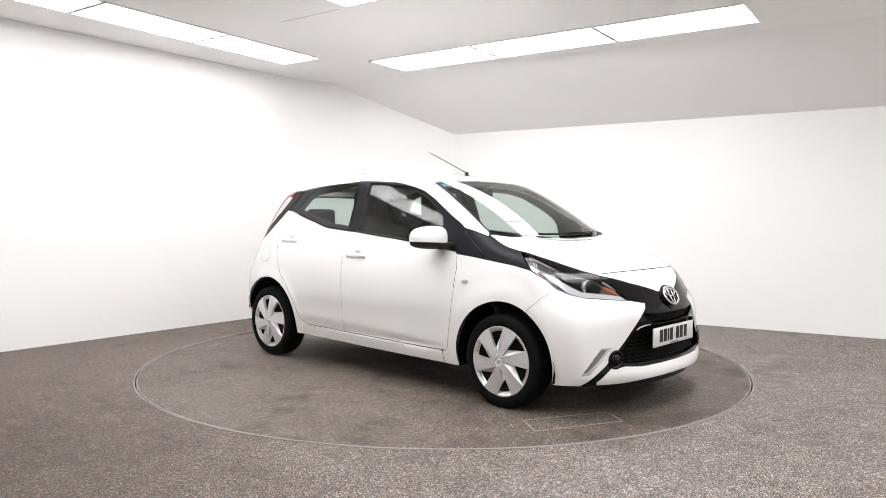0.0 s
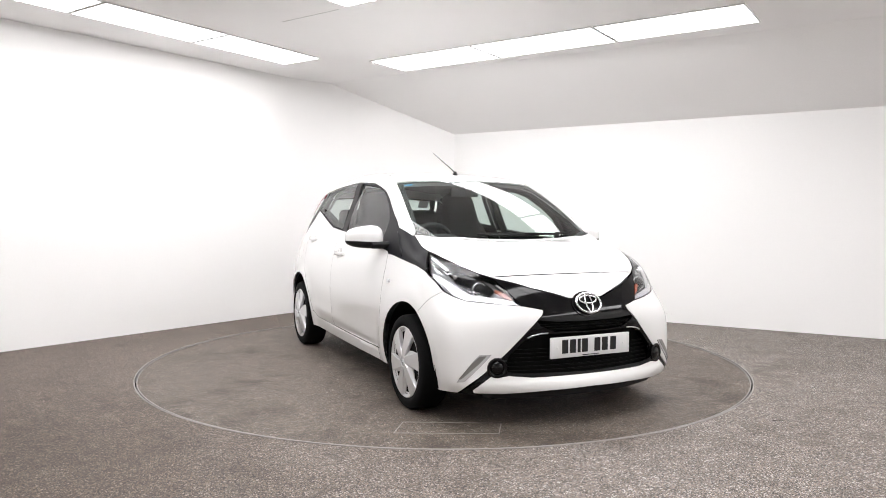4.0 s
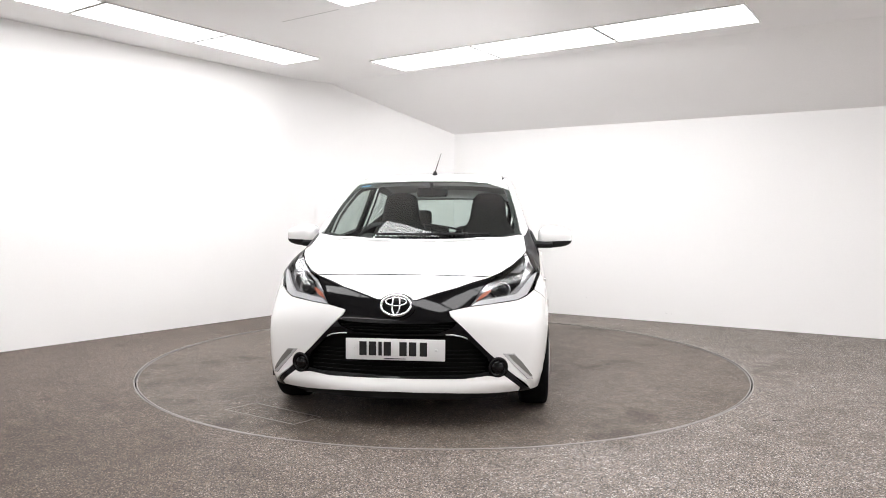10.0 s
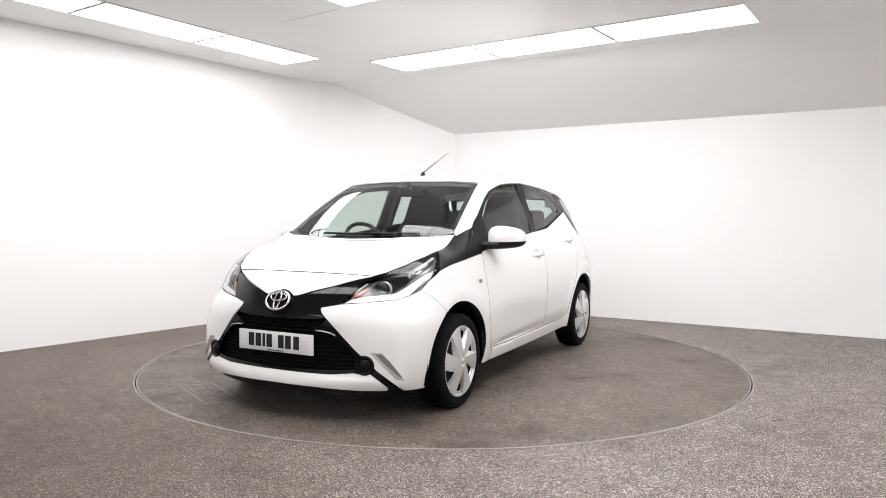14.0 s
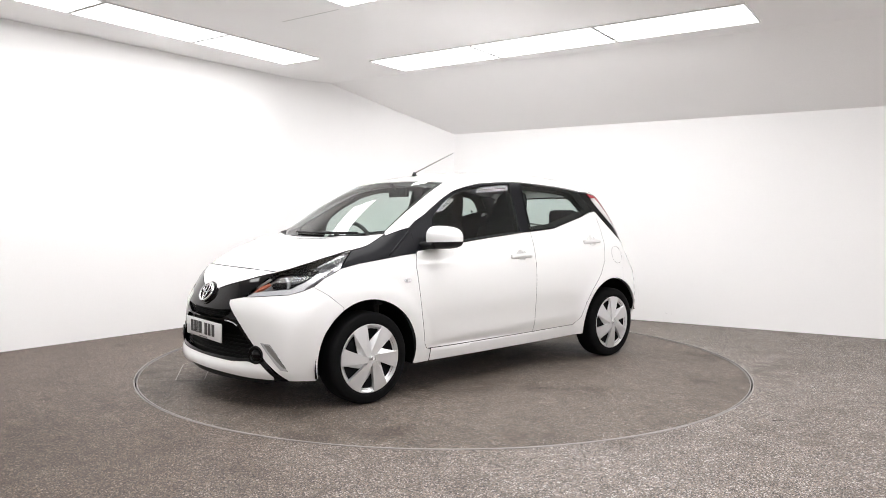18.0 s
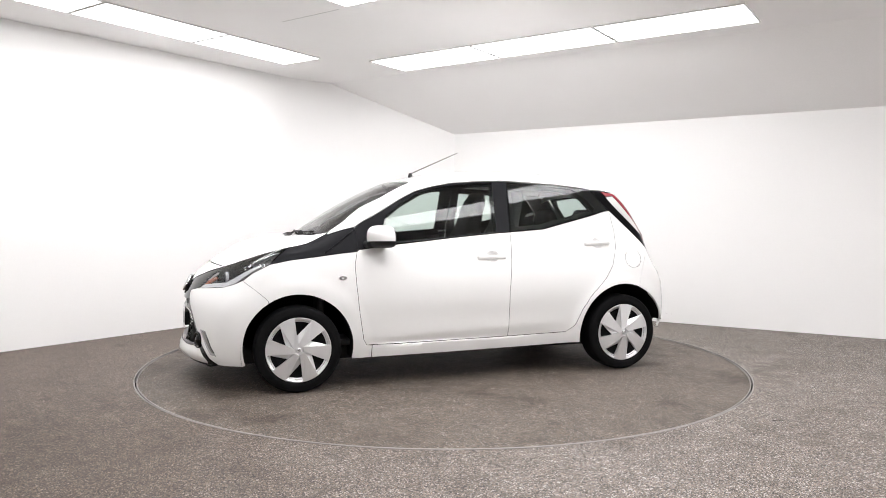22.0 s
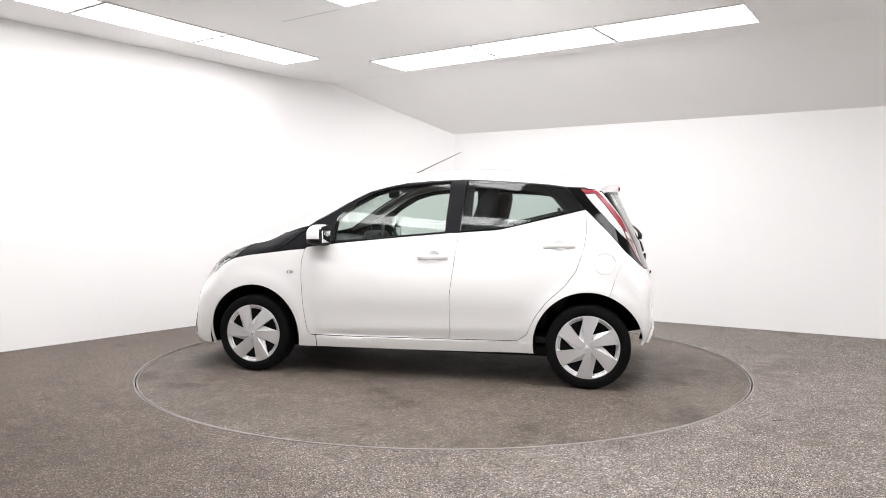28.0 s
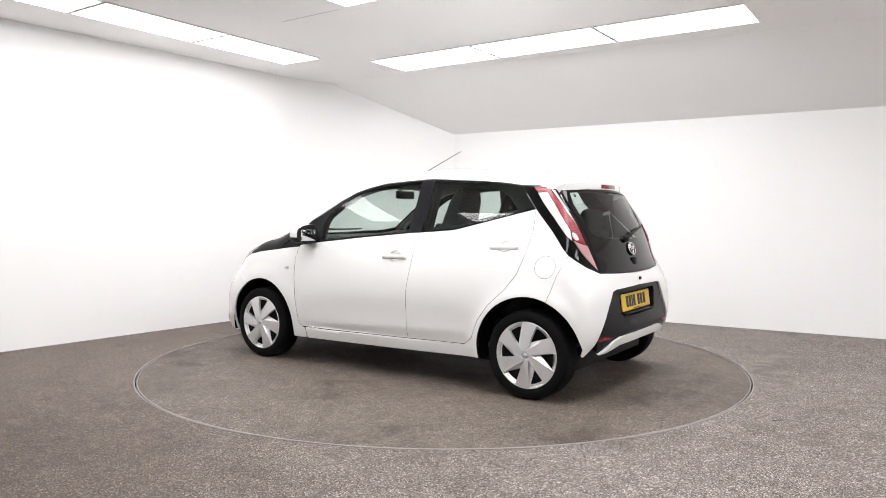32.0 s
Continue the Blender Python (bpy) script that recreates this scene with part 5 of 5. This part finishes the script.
blade_pts = [(1.075 - 0.10 * (y / 0.6) ** 2, y) for y in np.linspace(-0.27, 0.44, 13)]
wiper = part("wiper", tube_bm([(x, y, float(screen_height(x, y)) + 0.012) for x, y in blade_pts], 0.0075, 6), PLASTIC, car, "single black windscreen wiper")
arm = [(x, y, float(screen_height(x, y)) + h) for x, y, h in ((1.085, 0.30, 0.035), (1.088, 0.20, 0.034), (1.082, 0.06, 0.026))]
part("arm", tube_bm(arm, 0.009, 6, 0.6), PLASTIC, wiper, "wiper arm")
part("pivot", lathe_bm([(0.001, 0.05), (0.014, 0.046), (0.017, 0.03), (0.017, 0.0), (0.001, 0.0)], 16, "z", (1.085, 0.30, float(screen_height(1.085, 0.30)))), PLASTIC, wiper)
panel("scuttle", sheet(TOP, [(1.158, 0.0), (1.133, 0.30), (1.055, 0.52), (0.968, 0.648), (0.95, 0.64), (1.05, 0.50), (1.115, 0.29), (1.14, 0), (1.115, -0.29), (1.05, -0.50), (0.95, -0.64), (0.968, -0.648), (1.055, -0.52), (1.133, -0.30)], lift=-0.006, depth=0.02, gap=0), PLASTIC, car, "black scuttle panel")
p, n = onto(REAR, np.array([(0.06, 0.962), (-0.06, 0.985), (-0.20, 1.010), (-0.36, 1.030)]), 0.022)
rear_wiper = part("wiper", tube_bm([tuple(q) for q in p], 0.011, 8, 0.6), PLASTIC, tailgate, "black rear wiper")
part("pivot", lathe_bm([(0.001, -0.03), (0.02, -0.028), (0.026, 0.0), (0.001, 0.0)], 16, "x", (float(p[0][0]) + 0.02, 0.05, 0.964)), PLASTIC, rear_wiper)
panel("sticker", laid(sheet(TOP, [(0.425, -0.495), (0.425, -0.435), (0.446, -0.435), (0.446, -0.498)], depth=0, gap=0), 0.006), STICKER, screen, "small blue sticker")
panel("paper_tag", sheet(REAR, [(0.485, 1.255), (0.395, 1.258), (0.385, 1.190), (0.478, 1.182)], lift=-0.004, depth=0, gap=0), PAPER, tailgate, "white paper tag in the rear window")
panel("paper_print", sheet(REAR, [(0.455, 1.245), (0.435, 1.246), (0.433, 1.228), (0.453, 1.226)], lift=-0.002, depth=0, gap=0), INK, tailgate, "dark print on the paper")

# ---- cabin ----
def seat(parent, x, y, wide, label, rear=False):
    base = part("seat", box_bm(x + 0.22, y, 0.43, 0.50, wide, 0.17, 0.05, 3), FABRIC, parent, label)
    half = [(0.0, 0.0), (wide / 2 - 0.02, 0.0), (wide / 2, 0.08), (wide / 2, 0.50), (wide / 2 - 0.01, 0.56), (0.0, 0.58)] if rear else [(0.0, 0.0), (wide / 2 - 0.02, 0.0), (wide / 2, 0.10), (wide / 2, 0.42), (wide / 2 - 0.03, 0.54), (0.155, 0.60), (0.140, 0.70), (0.125, 0.80), (0.07, 0.835), (0.0, 0.84)]
    ring, back, rows = rounded(both_sides(half), 2), bmesh.new(), []
    for thick, size in ((-0.080, 0.80), (-0.070, 0.93), (-0.045, 1.0), (0.045, 1.0), (0.070, 0.93), (0.080, 0.80)):
        rows.append([back.verts.new((x - 0.06 - 0.30 * (0.3 + (w - 0.3) * size) + thick * (1 - 0.3 * w), y + u * size, 0.46 + 0.3 + (w - 0.3) * size)) for u, w in ring])
    for a, b in zip(rows[:-1], rows[1:]):
        for i in range(len(ring)):
            back.faces.new((a[i], a[(i + 1) % len(ring)], b[(i + 1) % len(ring)], b[i]))
    back.faces.new(rows[0])
    back.faces.new(rows[-1])
    bmesh.ops.recalc_face_normals(back, faces=back.faces)
    part("backrest", back, FABRIC, base, "dark backrest")
    return base


for s in (1, -1):
    seat(car, -0.17, s * 0.362, 0.47, "dark fabric front seat with built-in headrest")
    bench = seat(car, -0.86, s * 0.33, 0.60, "dark fabric rear seat", True)
    part("headrest", box_bm(-1.11, s * 0.33, 1.085, 0.09, 0.27, 0.15, 0.04, 3), FABRIC, bench, "dark headrest")
part("dashboard", prism_bm([(0.62, 0.60), (0.58, 0.80), (0.64, 0.895), (0.80, 0.925), (1.02, 0.955), (1.02, 0.55)], -0.66, 0.66, 0.02), CABIN, car, "dark dashboard")
for s in (1, -1):
    vent = part("air_vent", lathe_bm([(0.030, 0.0), (0.034, 0.010), (0.042, 0.012), (0.046, 0.004), (0.044, -0.01), (0.030, -0.006)], 28, "x"), SILVER, car, "round silver air vent on the dashboard")
    vent.matrix_basis = Matrix.Translation((0.640, s * 0.585, 0.862)) @ Matrix.Rotation(radians(-155), 4, "Y")
part("instrument_pod", box_bm(0.62, -0.33, 0.93, 0.16, 0.26, 0.11, 0.04, 3), CABIN, car, "round instrument pod")
torus = [(Vector((0, 0.178 * math.cos(2 * math.pi * i / 36), 0.178 * math.sin(2 * math.pi * i / 36)))) for i in range(37)]
wheel_rim = part("steering_wheel", tube_bm([tuple(v) for v in torus], 0.015, 8), CABIN, car, "black steering wheel")
wheel_rim.matrix_basis = Matrix.Translation((0.47, -0.335, 0.885)) @ Matrix.Rotation(radians(24), 4, "Y")
part("hub", box_bm(0.03, 0, -0.01, 0.05, 0.14, 0.10, 0.025), CABIN, wheel_rim, "steering wheel hub")
for yy, zz in ((0.09, 0), (-0.09, 0), (0, -0.09)):
    part("spoke", box_bm(0.015, yy, zz, 0.02, 0.11 if zz == 0 else 0.035, 0.03 if zz == 0 else 0.11, 0.006), SILVER if zz else CABIN, wheel_rim)
part("rear_view_mirror", box_bm(0.36, 0.0, 1.275, 0.035, 0.22, 0.065, 0.014, 3), PLASTIC, car, "black rear-view mirror")
part("mirror_stem", tube_bm([(0.385, 0, 1.295), (0.43, 0, 1.335)], 0.012, 8), PLASTIC, car)
part("cabin_floor", box_bm(-0.15, 0, 0.275, 2.3, 1.30, 0.04, 0.01), CABIN, car, "dark cabin floor")
part("bulkhead", box_bm(1.0, 0, 0.58, 0.04, 1.25, 0.66, 0.01), CABIN, car, "dark bulkhead")
part("parcel_shelf", box_bm(-1.22, 0, 0.945, 0.32, 1.12, 0.02, 0.006), CABIN, car, "dark parcel shelf")
pair("door_card", sheet(SIDE, BELT_F + DOOR_MID[::-1] + [(0.70, 0.30), (0.76, 0.50)], lift=-0.045, depth=0, gap=0), CABIN, door_front, "dark inner door lining")
pair("door_card", sheet(SIDE, BELT_R + DOOR_R_EDGE[1:] + DOOR_MID[:3], lift=-0.045, depth=0, gap=0.01), CABIN, door_rear, "dark inner door lining")
for outline, doors, far in ((PANE_F, door_front, 0.014), (PANE_R, door_rear, 0.030)):
    pair("window_lining", sheet(SIDE, shrunk(outline, -0.035), holes=[shrunk(outline, far)], lift=-0.045, depth=0, gap=0), PLASTIC, doors, "dark inner window surround")
pair("pillar_lining", sheet(SHOULDER, [(0.955, 0.66, 0.985), (0.80, 0.679, 1.030), (0.74, 0.660, 1.082), (0.552, 0.610, 1.215), (0.358, 0.586, 1.298), (0.083, 0.569, 1.350), (-0.336, 0.550, 1.376), (-0.717, 0.556, 1.352), (-0.90, 0.572, 1.322), (-1.02, 0.580, 1.300),
                                        (-1.15, 0.563, 1.298)] + lift_off(TOP, [(-1.14, 0.47), (-0.6, 0.48), (0.0, 0.475), (0.375, 0.47)]) + lift_off(TOP, [(0.42, 0.515), (0.55, 0.548), (0.75, 0.585), (0.95, 0.617)]), lift=-0.022, depth=0, gap=0), HEADLINER, car, "grey pillar lining")
pair("quarter_lining", sheet(SIDE, [(-1.143, 1.150), (-1.143, 0.85), (-1.38, 0.86), (-1.28, 1.0)], lift=-0.04, depth=0, gap=0), CABIN, car, "dark rear side lining")
pair("tail_lining", sheet(STERN, TAIL_ALL, lift=-0.03, depth=0, gap=0), CABIN, car, "dark lining behind the tail lamp")
panel("headliner", sheet(TOP, [(0.41, 0.50), (0.42, -0.50), (-0.6, -0.51), (-1.25, -0.49), (-1.25, 0.49), (-0.6, 0.51)], lift=-0.030, depth=0, gap=0, step=0.06), HEADLINER, roof, "grey roof lining")


# ---- motion: the plate and the car on it turn together at an even speed ----
CAR_X, CAR_Y = 0.0508, -0.0395
TURN_START, TURN_RATE = -42.784, -5.36144


def motions():
    times = [0.0, 0.1] + [float(t) for t in range(1, 32)] + [31.9, 32.0]
    spin = [(t, pose(0, 0, 0, 0, 0, TURN_START + TURN_RATE * t)) for t in times]
    walk(turntable, spin)
    walk(car, [(t, m @ pose(CAR_X, CAR_Y, 0)) for t, m in spin])


motions()
